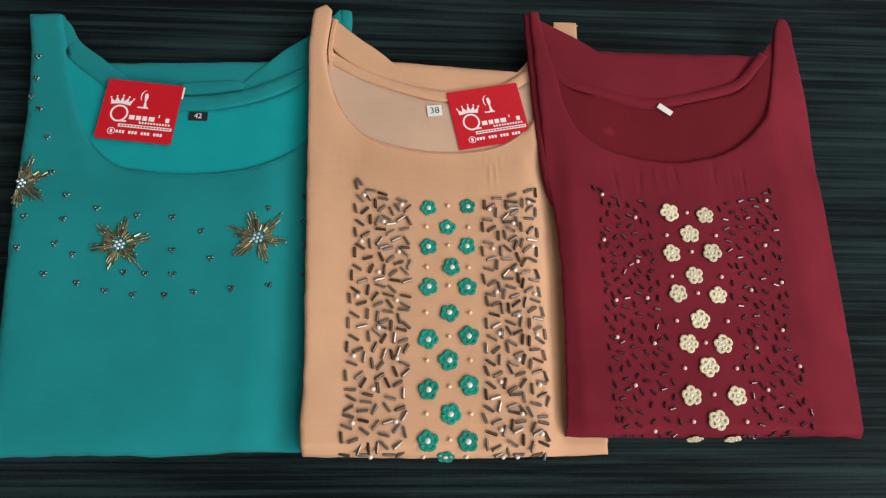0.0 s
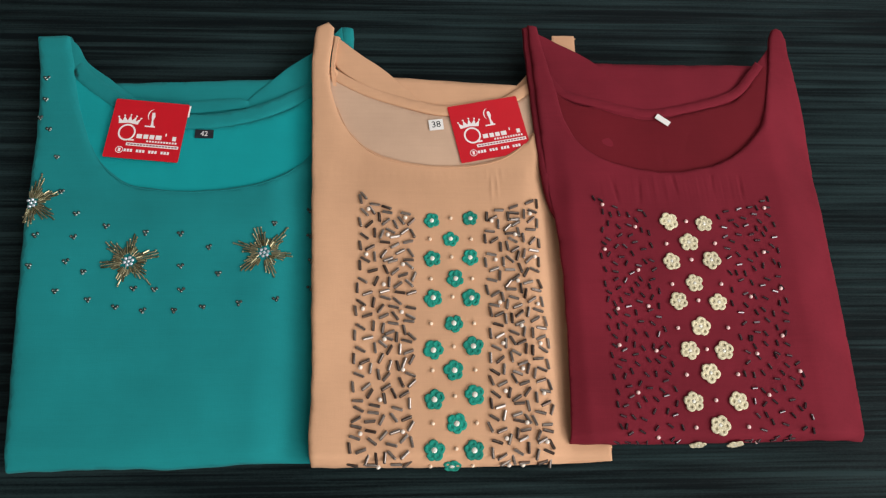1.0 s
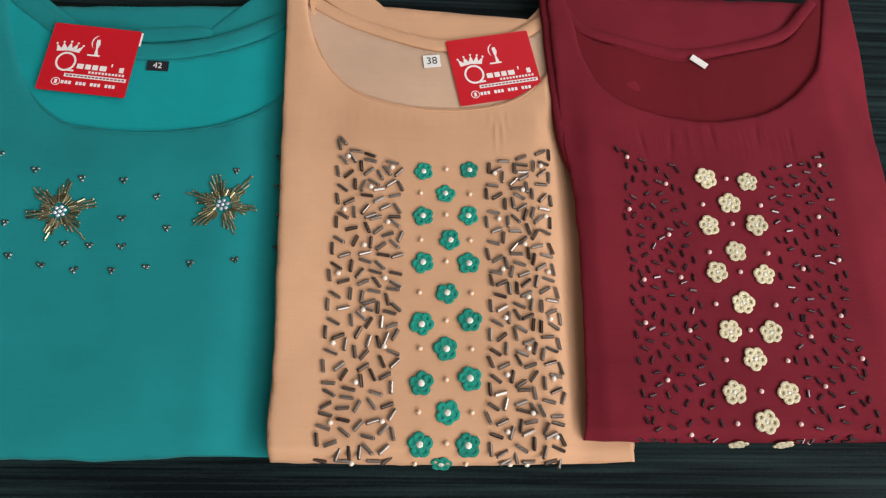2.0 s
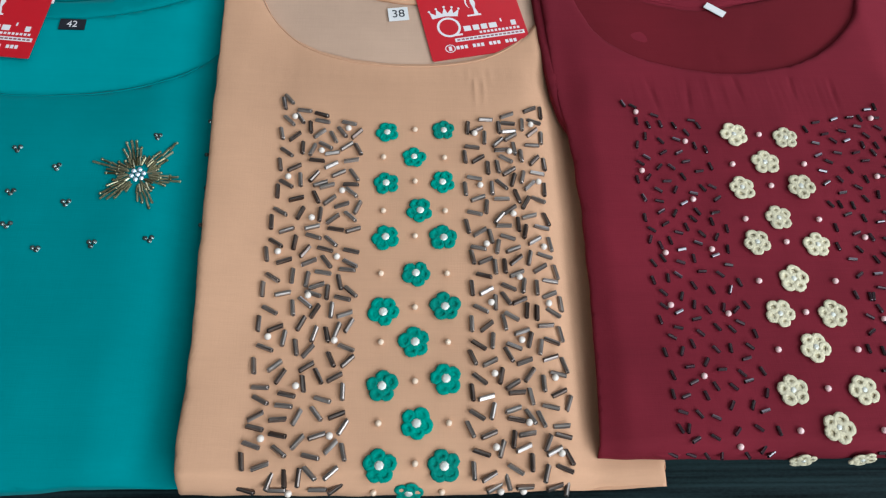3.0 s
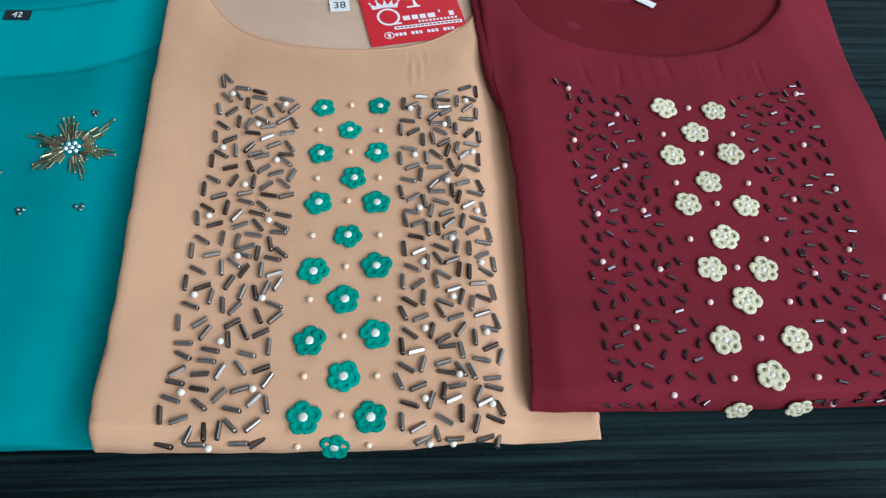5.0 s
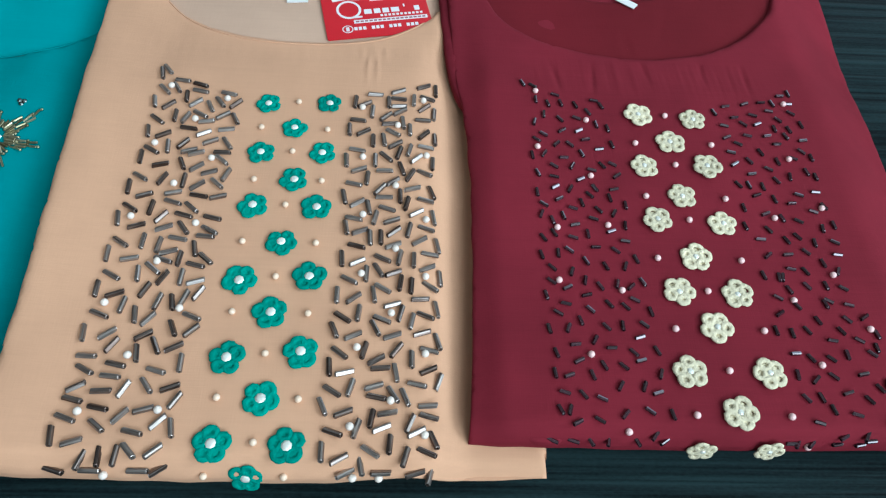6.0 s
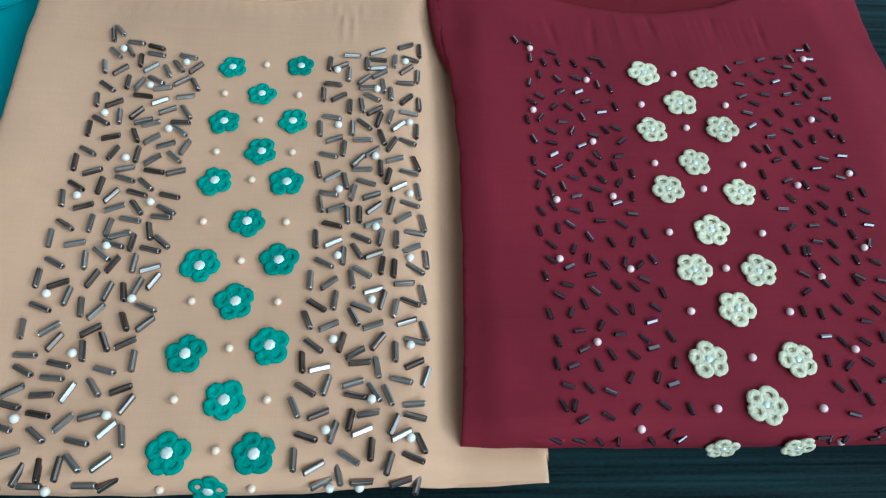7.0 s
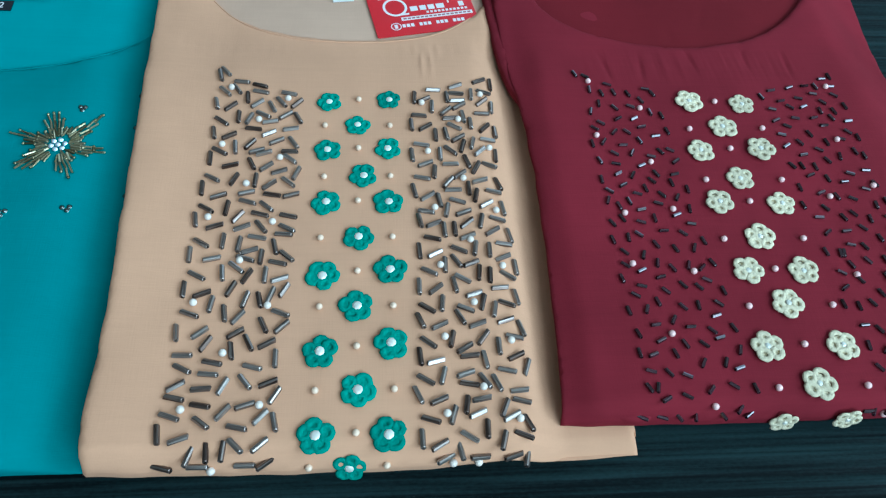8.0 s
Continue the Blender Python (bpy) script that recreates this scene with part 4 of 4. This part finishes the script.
def build_maroon():
    k = thing("folded_kurti", "folded maroon rayon kurti with dark bugle beads and cream crochet flowers", "kurti")
    T = lambda x, y: 0.031 - 0.0042 * ease(0.112, 0.094, x) * ease(0.4, 0.3, y) - 0.0025 * ease(0.3, 0.345, y) - 0.022 * ease(0.298, 0.354, x) * ease(0.5, 0.36, y) - 0.006 * ease(0.1085, 0.1008, y)
    LOW = lambda x, y: 0.0252 - 0.0235 * ease(0.294, 0.346, x) * ease(0.5, 0.36, y) - 0.007 * ease(0.1085, 0.1008, y) * ease(0.33, 0.28, x)
    neck = [(0.092, 0.497), (0.097, 0.465), (0.105, 0.427), (0.1115, 0.392), (0.129, 0.363), (0.158, 0.3465), (0.198, 0.339), (0.229, 0.3425), (0.264, 0.3555), (0.296, 0.388),
            (0.3105, 0.432), (0.319, 0.47)]

    def pleats(x, y):
        g = math.exp(-((y - 0.322) / 0.014) ** 2) * ease(0.13, 0.15, x) * ease(0.285, 0.26, x)
        crease = 0
        for cx, cy, lean in ((0.172, 0.318, 0.1), (0.15, 0.32, -0.15), (0.265, 0.322, 0.05), (0.205, 0.327, -0.1), (0.24, 0.33, 0.1)):
            crease -= 0.0007 * math.exp(-((x - cx - lean * (y - cy)) / 0.0016) ** 2 - ((y - cy) / 0.011) ** 2)
        return crease + 0.0004 * g * (noise.noise(Vector((x * 190, y * 9, 2))) + 0.6 * noise.noise(Vector((x * 420, y * 12, 7))))

    front = Cloth(ccw(outline([(0.094, 0.1018), (0.2, 0.1008)], [(0.343, 0.1026), (0.346, 0.162), (0.3475, 0.231), (0.3485, 0.311), (0.3495, 0.395), (0.3435, 0.441), (0.3385, 0.47), (0.338, 0.487), (0.335, 0.4965)],
                              [(0.3305, 0.499), (0.326, 0.497)], [(0.3225, 0.488), *neck[::-1]], [(0.092, 0.497)],
                              [(0.083, 0.499), (0.085, 0.444), (0.0905, 0.339), (0.0955, 0.293), (0.0982, 0.249), (0.0982, 0.2), (0.0972, 0.158)])), LOW, T, 0.003, 0.0009, pleats, 0.003)
    front.fine = (0.13, 0.285, 0.296, 0.338)
    under = Cloth(inset(front.out, 0.003), lambda x, y: min(0.0186, LOW(x, y)), lambda x, y: LOW(x, y) + 0.0006, 0.002, 0.0002)
    put("middle_layer", under.mesh("middle_layer", MAROON), k)
    lower = Cloth(ccw(outline([(0.0955, 0.112), (0.14, 0.106)], [(0.16, 0.2), (0.12, 0.36), (0.098, 0.44)], [(0.09, 0.5)],
                              [(0.078, 0.498), (0.08, 0.444), (0.0855, 0.345), (0.0912, 0.31), (0.099, 0.285), (0.1012, 0.249), (0.1, 0.158)])), 0.0213, lambda x, y: 0.0258, 0.0025, 0.0004)
    base = Cloth(ccw(outline([(0.133, 0.109), (0.2, 0.108)], [(0.330, 0.109), (0.336, 0.231), (0.336, 0.44)], [(0.307, 0.462), (0.217, 0.46)], [(0.143, 0.461)],
                             [(0.134, 0.43), (0.134, 0.3)])), 0.0008, lambda x, y: 0.0243 - 0.0013 * ease(0.19, 0.26, x) - 0.0195 * ease(0.27, 0.33, x) * ease(0.5, 0.36, y), 0.004, 0.0004)
    inner = Cloth(ccw(outline([(0.093, 0.47), (0.11, 0.422), (0.145, 0.408), (0.192, 0.397), (0.247, 0.408), (0.281, 0.421), (0.315, 0.46)],
                              [(0.305, 0.39), (0.26, 0.34), (0.2, 0.325), (0.14, 0.335), (0.105, 0.38)])), 0.0185, lambda x, y: 0.0248, 0.002, 0.0006,
                  lambda x, y: -0.0006 * (math.exp(-((x - 0.199) / 0.0014) ** 2 - ((y - 0.352) / 0.012) ** 2) + math.exp(-((x - 0.222 - 0.4 * (y - 0.367)) / 0.002) ** 2 - ((y - 0.372) / 0.012) ** 2)), 0.003)
    band = Cloth(strip([(0.093, 0.442), (0.11, 0.42), (0.145, 0.408), (0.192, 0.398), (0.247, 0.408), (0.281, 0.421), (0.3, 0.441), (0.312, 0.456)], 0.009), 0.0185,
                 lambda x, y: 0.0251, 0.0008, 0.0001, grain=0.004, wall=0.85)
    sl = Cloth(ccw(outline([(0.09, 0.492), (0.115, 0.478), (0.143, 0.46), (0.168, 0.437), (0.196, 0.408)], [(0.16, 0.404), (0.11, 0.425), (0.097, 0.455)])), 0.0215, lambda x, y: 0.0244, 0.001, 0.0001, wall=0.85)
    sr = Cloth(ccw(outline([(0.325, 0.482), (0.309, 0.463), (0.287, 0.436)], [(0.29, 0.424), (0.314, 0.445), (0.33, 0.465)])), 0.021, lambda x, y: 0.0242, 0.0015, 0.0002, wall=0.85)
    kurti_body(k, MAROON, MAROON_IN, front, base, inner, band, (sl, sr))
    put("lower_layer", lower.mesh("lower_layer", MAROON), k, None, "")
    rnd = random.Random(22)
    count = 0
    for yl, yr, xl, xr in ((0.289, 0.2865, 0.194, 0.225), (0.2515, 0.2525, 0.192, 0.2265), (0.216, 0.215, 0.193, 0.227), (0.174, 0.1735, 0.197, 0.2255), (0.132, 0.132, 0.194, 0.231)):
        for x, y in ((xl, yl), (xr, yr)):
            sew_flower(k, front, CREAM_FLOWERS, STONE_C, x, y, count, rnd.uniform(0.94, 1.04))
            count += 1
        put("pearl_bead", PEARL_K, k, lie(front, (xl + xr) / 2, (yl + yr) / 2 + 0.001, 0, 0.001))
    for y, x in ((0.269, 0.209), (0.232, 0.209), (0.194, 0.209), (0.155, 0.211), (0.113, 0.213)):
        sew_flower(k, front, CREAM_FLOWERS, STONE_C, x, y, count, rnd.uniform(0.94, 1.04))
        count += 1
        for px in (-0.0195, 0.023):
            put("pearl_bead", PEARL_K, k, lie(front, x + px, y - 0.0012, 0, 0.001))
    for x in (0.197, 0.227):
        sew_flower(k, front, CREAM_FLOWERS, STONE_C, x, 0.1005, count, 0.86, 78, -0.0022)
        count += 1
    pearls_l = [(0.137, 0.306), (0.135, 0.264), (0.164, 0.285), (0.162, 0.245), (0.141, 0.211), (0.167, 0.213), (0.139, 0.18), (0.169, 0.175), (0.15, 0.141), (0.163, 0.106)]
    pearls_r = [(0.282, 0.303), (0.274, 0.261), (0.256, 0.221), (0.283, 0.228), (0.277, 0.187), (0.253, 0.172), (0.286, 0.157), (0.257, 0.138), (0.244, 0.0995)]
    for x, y in pearls_l + pearls_r:
        put("pearl_bead", PEARL_K, k, lie(front, x, max(y - 0.0012, 0.1012), 0, 0.001))
    sew_row(k, front, BUGLE_M, (130.0, 311.3, 115), (135.9, 309.4, 141), (148.1, 302.6, 157), (170.2, 299.3, 174), (136.7, 298.0, 91), (150.9, 296.3, 105), (173.9, 295.6, 112), (159.1, 295.4, 110), (143.3, 295.3, 107))
    sew_row(k, front, BUGLE_M, (165.8, 290.2, 123), (140.4, 287.0, 85), (158.8, 285.2, 157), (149.3, 284.1, 128), (169.4, 280.9, 99), (134.8, 280.9, 76), (175.5, 278.2, 103), (159.0, 275.8, 29), (149.7, 275.7, 31))
    sew_row(k, front, BUGLE_M, (139.1, 272.2, 146), (162.1, 269.4, 11), (135.0, 268.2, 138), (176.4, 266.5, 108), (153.0, 265.6, 134), (145.8, 265.5, 48), (169.0, 263.0, 5), (158.8, 259.0, 113), (138.3, 258.3, 57))
    sew_row(k, front, BUGLE_M, (131.8, 256.8, 98), (148.8, 255.8, 2), (174.8, 252.5, 153), (169.1, 251.5, 121), (152.7, 250.0, 62), (142.9, 249.8, 147), (163.1, 247.8, 165), (133.8, 244.6, 111), (176.1, 244.1, 36))
    sew_row(k, front, BUGLE_M, (142.3, 242.3, 165), (156.2, 241.1, 29), (163.4, 235.9, 120), (142.2, 235.5, 33), (173.3, 235.2, 12), (150.1, 234.5, 61), (132.5, 231.5, 94), (160.0, 231.2, 128), (170.3, 229.4, 103))
    sew_row(k, front, BUGLE_M, (143.6, 227.8, 32), (155.4, 225.9, 106), (178.0, 224.8, 92), (135.3, 224.0, 145), (150.4, 222.4, 163), (163.4, 221.5, 128), (171.3, 219.4, 61), (133.6, 217.8, 71), (144.9, 217.4, 105))
    sew_row(k, front, BUGLE_M, (160.2, 215.8, 157), (139.0, 214.3, 108), (150.4, 212.0, 10), (176.1, 211.9, 86), (168.2, 208.1, 23), (139.2, 206.6, 118), (156.3, 206.4, 96), (148.6, 204.1, 159), (133.5, 203.6, 124))
    sew_row(k, front, BUGLE_M, (174.6, 202.3, 174), (159.3, 198.5, 3), (169.1, 196.8, 139), (145.8, 196.5, 140), (140.2, 194.6, 91), (131.8, 193.3, 105), (178.7, 191.9, 108), (153.5, 190.2, 116), (172.7, 187.5, 70))
    sew_row(k, front, BUGLE_M, (162.9, 187.4, 113), (136.4, 186.1, 136), (145.9, 183.9, 71), (151.8, 179.1, 79), (179.9, 178.8, 117), (135.4, 178.3, 140), (167.2, 177.4, 73), (173.8, 176.1, 44), (158.7, 175.9, 121))
    sew_row(k, front, BUGLE_M, (142.8, 174.8, 27), (151.6, 170.8, 12), (132.2, 170.5, 102), (174.6, 168.9, 152), (161.9, 166.3, 124), (141.2, 166.1, 167), (169.6, 165.2, 134), (152.5, 163.1, 138), (181.3, 162.6, 104))
    sew_row(k, front, BUGLE_M, (137.0, 161.0, 149), (147.2, 157.1, 106), (177.0, 155.6, 141), (166.7, 154.7, 91), (159.0, 154.2, 132), (141.1, 153.1, 68), (132.1, 152.6, 103), (173.9, 149.1, 16), (152.7, 147.2, 59))
    sew_row(k, front, BUGLE_M, (143.5, 144.8, 8), (159.9, 143.3, 4), (181.0, 142.4, 115), (170.0, 141.2, 132), (134.3, 140.4, 107), (172.6, 137.2, 15), (144.3, 136.6, 25), (155.3, 134.4, 116), (164.3, 134.2, 134))
    sew_row(k, front, BUGLE_M, (180.7, 130.8, 71), (132.9, 130.6, 96), (149.7, 129.8, 108), (139.1, 129.4, 21), (172.4, 124.8, 68), (161.5, 124.6, 60), (177.9, 121.8, 18), (136.3, 121.5, 161), (144.5, 120.5, 128))
    sew_row(k, front, BUGLE_M, (152.5, 118.7, 153), (173.2, 113.4, 141), (137.8, 113.3, 73), (133.7, 113.3, 115), (182.9, 111.9, 100), (161.9, 111.7, 48), (150.3, 109.0, 145), (140.6, 107.7, 30), (174.9, 103.8, 51))
    sew_row(k, front, BUGLE_M, (146.9, 102.0, 118), (167.3, 102.0, 114), (154.6, 102.0, 77), (179.4, 102.0, 33), (139.5, 102.0, 159), (130.3, 102.0, 153))
    sew_row(k, front, BUGLE_M, (287.2, 311.0, 97), (281.6, 308.6, 8), (284.9, 302.4, 175), (268.8, 302.4, 8), (275.2, 301.9, 106), (258.6, 300.8, 21), (246.8, 298.5, 9), (271.7, 295.7, 172), (284.6, 294.9, 141))
    sew_row(k, front, BUGLE_M, (239.2, 293.3, 108), (261.5, 292.0, 158), (250.2, 289.9, 15), (275.5, 289.0, 134), (288.2, 286.0, 105), (254.3, 285.1, 134), (262.4, 285.1, 25), (242.9, 283.2, 170), (271.7, 282.1, 93))
    sew_row(k, front, BUGLE_M, (280.0, 281.8, 110), (276.8, 276.7, 110), (266.1, 276.7, 15), (254.7, 276.3, 171), (242.3, 274.2, 24), (285.9, 274.0, 7), (270.3, 270.9, 5), (247.9, 270.1, 153), (282.7, 265.7, 137))
    sew_row(k, front, BUGLE_M, (259.3, 264.3, 118), (242.5, 263.5, 164), (287.2, 261.4, 95), (276.7, 260.6, 154), (267.5, 258.1, 105), (251.5, 257.9, 123), (242.7, 255.2, 32), (261.1, 252.7, 148), (281.7, 251.1, 110))
    sew_row(k, front, BUGLE_M, (250.8, 248.9, 9), (286.0, 248.0, 94), (271.8, 247.7, 85), (263.7, 245.1, 117), (247.3, 241.1, 102), (241.6, 241.1, 122), (255.1, 240.6, 100), (282.9, 237.7, 177), (273.2, 235.4, 154))
    sew_row(k, front, BUGLE_M, (250.1, 234.5, 21), (259.4, 232.4, 104), (267.8, 229.8, 10), (284.7, 228.2, 122), (241.0, 225.8, 95), (278.0, 224.6, 164), (252.0, 222.4, 23), (260.2, 220.0, 106), (268.6, 218.5, 149))
    sew_row(k, front, BUGLE_M, (286.5, 216.2, 103), (239.0, 213.9, 101), (280.0, 213.8, 82), (250.9, 212.3, 124), (265.1, 208.5, 131), (245.3, 206.1, 174), (258.8, 206.0, 113), (283.8, 205.5, 149), (273.3, 204.9, 92))
    sew_row(k, front, BUGLE_M, (267.1, 199.3, 135), (282.9, 198.0, 176), (257.2, 197.3, 4), (246.8, 196.5, 38), (274.2, 192.8, 101), (256.6, 189.0, 171), (280.3, 187.9, 65), (263.7, 187.8, 119), (241.6, 184.7, 104))
    sew_row(k, front, BUGLE_M, (249.2, 183.8, 84), (251.1, 183.8, 76), (271.7, 179.6, 98), (262.1, 179.2, 128), (280.1, 178.4, 148), (252.4, 176.8, 110), (245.6, 172.2, 150), (270.3, 171.0, 150), (268.4, 169.1, 104))
    sew_row(k, front, BUGLE_M, (279.7, 168.9, 168), (254.2, 168.1, 126), (244.4, 163.5, 35), (285.3, 162.3, 33), (276.5, 160.9, 134), (262.2, 160.3, 118), (255.6, 155.0, 120), (271.8, 154.8, 128), (240.1, 154.3, 96))
    sew_row(k, front, BUGLE_M, (247.8, 153.2, 94), (288.5, 153.1, 100), (279.0, 150.0, 150), (266.1, 149.8, 173), (286.0, 146.0, 90), (283.0, 143.1, 139), (246.1, 142.5, 6), (270.7, 142.2, 96), (253.1, 140.4, 121))
    sew_row(k, front, BUGLE_M, (262.7, 140.3, 140), (275.1, 132.5, 11), (244.3, 131.8, 91), (261.1, 131.4, 134), (252.3, 129.6, 45), (285.0, 128.0, 70), (280.9, 125.8, 121), (265.3, 123.4, 16), (252.4, 121.1, 108))
    sew_row(k, front, BUGLE_M, (245.4, 120.7, 129), (274.2, 120.3, 125), (289.0, 119.0, 100), (256.5, 115.5, 103), (266.6, 113.3, 158), (281.0, 110.0, 30), (248.1, 109.3, 164), (288.0, 108.0, 90), (269.7, 104.5, 59))
    sew_row(k, front, BUGLE_M, (259.4, 104.1, 29), (272.0, 103.0, 5), (239.1, 102.0, 54), (245.4, 102.0, 42), (267.7, 102.0, 12), (257.1, 102.0, 9), (236.3, 102.0, 179))
    size_label(k, pose(0.204, 0.394, 0.0262, 0, 0, -38), 0.0145, 0.0055, LABEL_WHITE, LABEL_BLACK, "", "white folded size label")
    return front, inner


build_teal()
build_peach()
build_maroon()

# ---- the red cards ----


def bar(bm, x0, x1, y0, y1, z=0.0):
    box(bm, x0, x1, y0, y1, z, z + 0.00012)


def ring_into(bm, x, y, r, thick, squash=1.0, n=28, a0=0.0, a1=2 * math.pi):
    """A flat printed ring or arc."""
    full = a1 - a0 > 6.2
    k = n if full else n + 1
    at = lambda i, rad: (x + rad * math.cos(a0 + (a1 - a0) * i / n) * squash, y + rad * math.sin(a0 + (a1 - a0) * i / n), 0.0001)
    o = [bm.verts.new(at(i, r)) for i in range(k)]
    q = [bm.verts.new(at(i, r - thick * (1 if full else math.sin(math.pi * (i + 0.4) / (n + 0.8))))) for i in range(k)]
    for i in range(k if full else k - 1):
        j = (i + 1) % k
        bm.faces.new((o[i], o[j], q[j], q[i]))


def build_card(m, white_back=False):
    card = thing("red_card", "red glossy shop card with white printed emblem and bars", "card", group="red cards")
    card.matrix_basis = m
    w, h = 0.0665, 0.0595
    bm = bmesh.new()
    box(bm, -w / 2, w / 2, -h / 2, h / 2, 0, 0.0006)
    bmesh.ops.bevel(bm, geom=[e for e in bm.edges if abs(e.verts[0].co.z - e.verts[1].co.z) > 1e-5], offset=0.0006, segments=2, affect="EDGES")
    part("board", bm, RED_CARD, card, "red glossy card", None, False)
    if white_back:
        bm = bmesh.new()
        box(bm, w / 2 - 0.02, w / 2 + 0.0012, h / 2 - 0.0125, h / 2 - 0.0008, -0.0006, -0.00005)
        part("backing_slip", bm, WHITE_INK, card, "white paper slip behind the card", None, False)
    U = lambda u: (u - 0.5) * w
    V = lambda v: (0.5 - v) * h
    up = pose(0, 0, 0.00065)
    # crown
    bm = bmesh.new()
    cx = U(0.235)
    pts = [(-0.0085, 0.0005), (-0.0095, 0.0068), (-0.0055, 0.0035), (-0.0045, 0.0085), (-0.0012, 0.004), (0.001, 0.0095), (0.0025, 0.0042), (0.0062, 0.0085), (0.0062, 0.0036), (0.0105, 0.0066), (0.0085, 0.0005), (0, 0.0018)]
    bm.faces.new([bm.verts.new((cx + x, V(0.44) + y + 0.0005, 0.0001)) for x, y in pts])
    for i in (1, 3, 5, 7, 9):
        bmesh.ops.create_circle(bm, cap_ends=True, segments=8, radius=0.0009, matrix=pose(cx + pts[i][0], V(0.44) + pts[i][1] + 0.001, 0.00012))
    part("printed_crown", bm, WHITE_INK, card, "white printed crown", up, False)
    # large round initial and the bars of the name
    bm = bmesh.new()
    ring_into(bm, U(0.245), V(0.565), 0.0085, 0.0017, 0.92)
    bar(bm, U(0.27), U(0.36), V(0.7), V(0.675))
    part("printed_ring", bm, WHITE_INK, card, "white printed ring", up, False)
    bm = bmesh.new()
    for u, ww in ((0.385, 0.072), (0.478, 0.062), (0.56, 0.062), (0.642, 0.078), (0.865, 0.05)):
        bar(bm, U(u), U(u + ww), V(0.65), V(0.578))
    bar(bm, U(0.765), U(0.78), V(0.58), V(0.535))
    for i in range(11):
        bar(bm, U(0.53 + i * 0.038), U(0.53 + i * 0.038 + 0.024), V(0.705), V(0.675))
    part("printed_name", bm, WHITE_INK, card, "white printed name shown as bars", up, False)
    # strip with a thin line of bars
    bm = bmesh.new()
    bar(bm, U(0.27), U(0.97), V(0.785), V(0.735))
    strip_ob = part("printed_strip", bm, WHITE_INK, card, "white printed strip", up, False)
    bm = bmesh.new()
    for i in range(16):
        bar(bm, U(0.29 + i * 0.042), U(0.29 + i * 0.042 + 0.03), V(0.771), V(0.751))
    part("small_print", bm, GREY_INK, strip_ob, "", pose(0, 0, 0.00013), False)
    bm = bmesh.new()
    ring_into(bm, U(0.2), V(0.865), 0.0034, 0.0006, 1.0, 20)
    bar(bm, U(0.185), U(0.215), V(0.895), V(0.835))
    for i in range(15):
        if i not in (3, 7, 11):
            bar(bm, U(0.26 + i * 0.041), U(0.26 + i * 0.041 + 0.03), V(0.888), V(0.842))
    part("printed_line", bm, WHITE_INK, card, "white round sign and a row of bars", up, False)
    # slim emblem with an arc
    bm = bmesh.new()
    bm.faces.new([bm.verts.new((U(u), V(v), 0.0001)) for u, v in ((0.525, 0.20), (0.56, 0.19), (0.575, 0.26), (0.558, 0.33), (0.58, 0.43), (0.535, 0.43), (0.538, 0.33), (0.525, 0.26))])
    ring_into(bm, U(0.545), V(0.24), 0.0062, 0.0013, 0.8, 16, radians(95), radians(235))
    bar(bm, U(0.46), U(0.60), V(0.448), V(0.425))
    part("printed_emblem", bm, WHITE_INK, card, "white printed slender emblem", up, False)
    return card


build_card(pose(-0.2692, 0.383, 0.0196, 0.5, 0.5, -5), True)
build_card(pose(0.0415, 0.3855, 0.0221, 0, 0.3, 11.5))
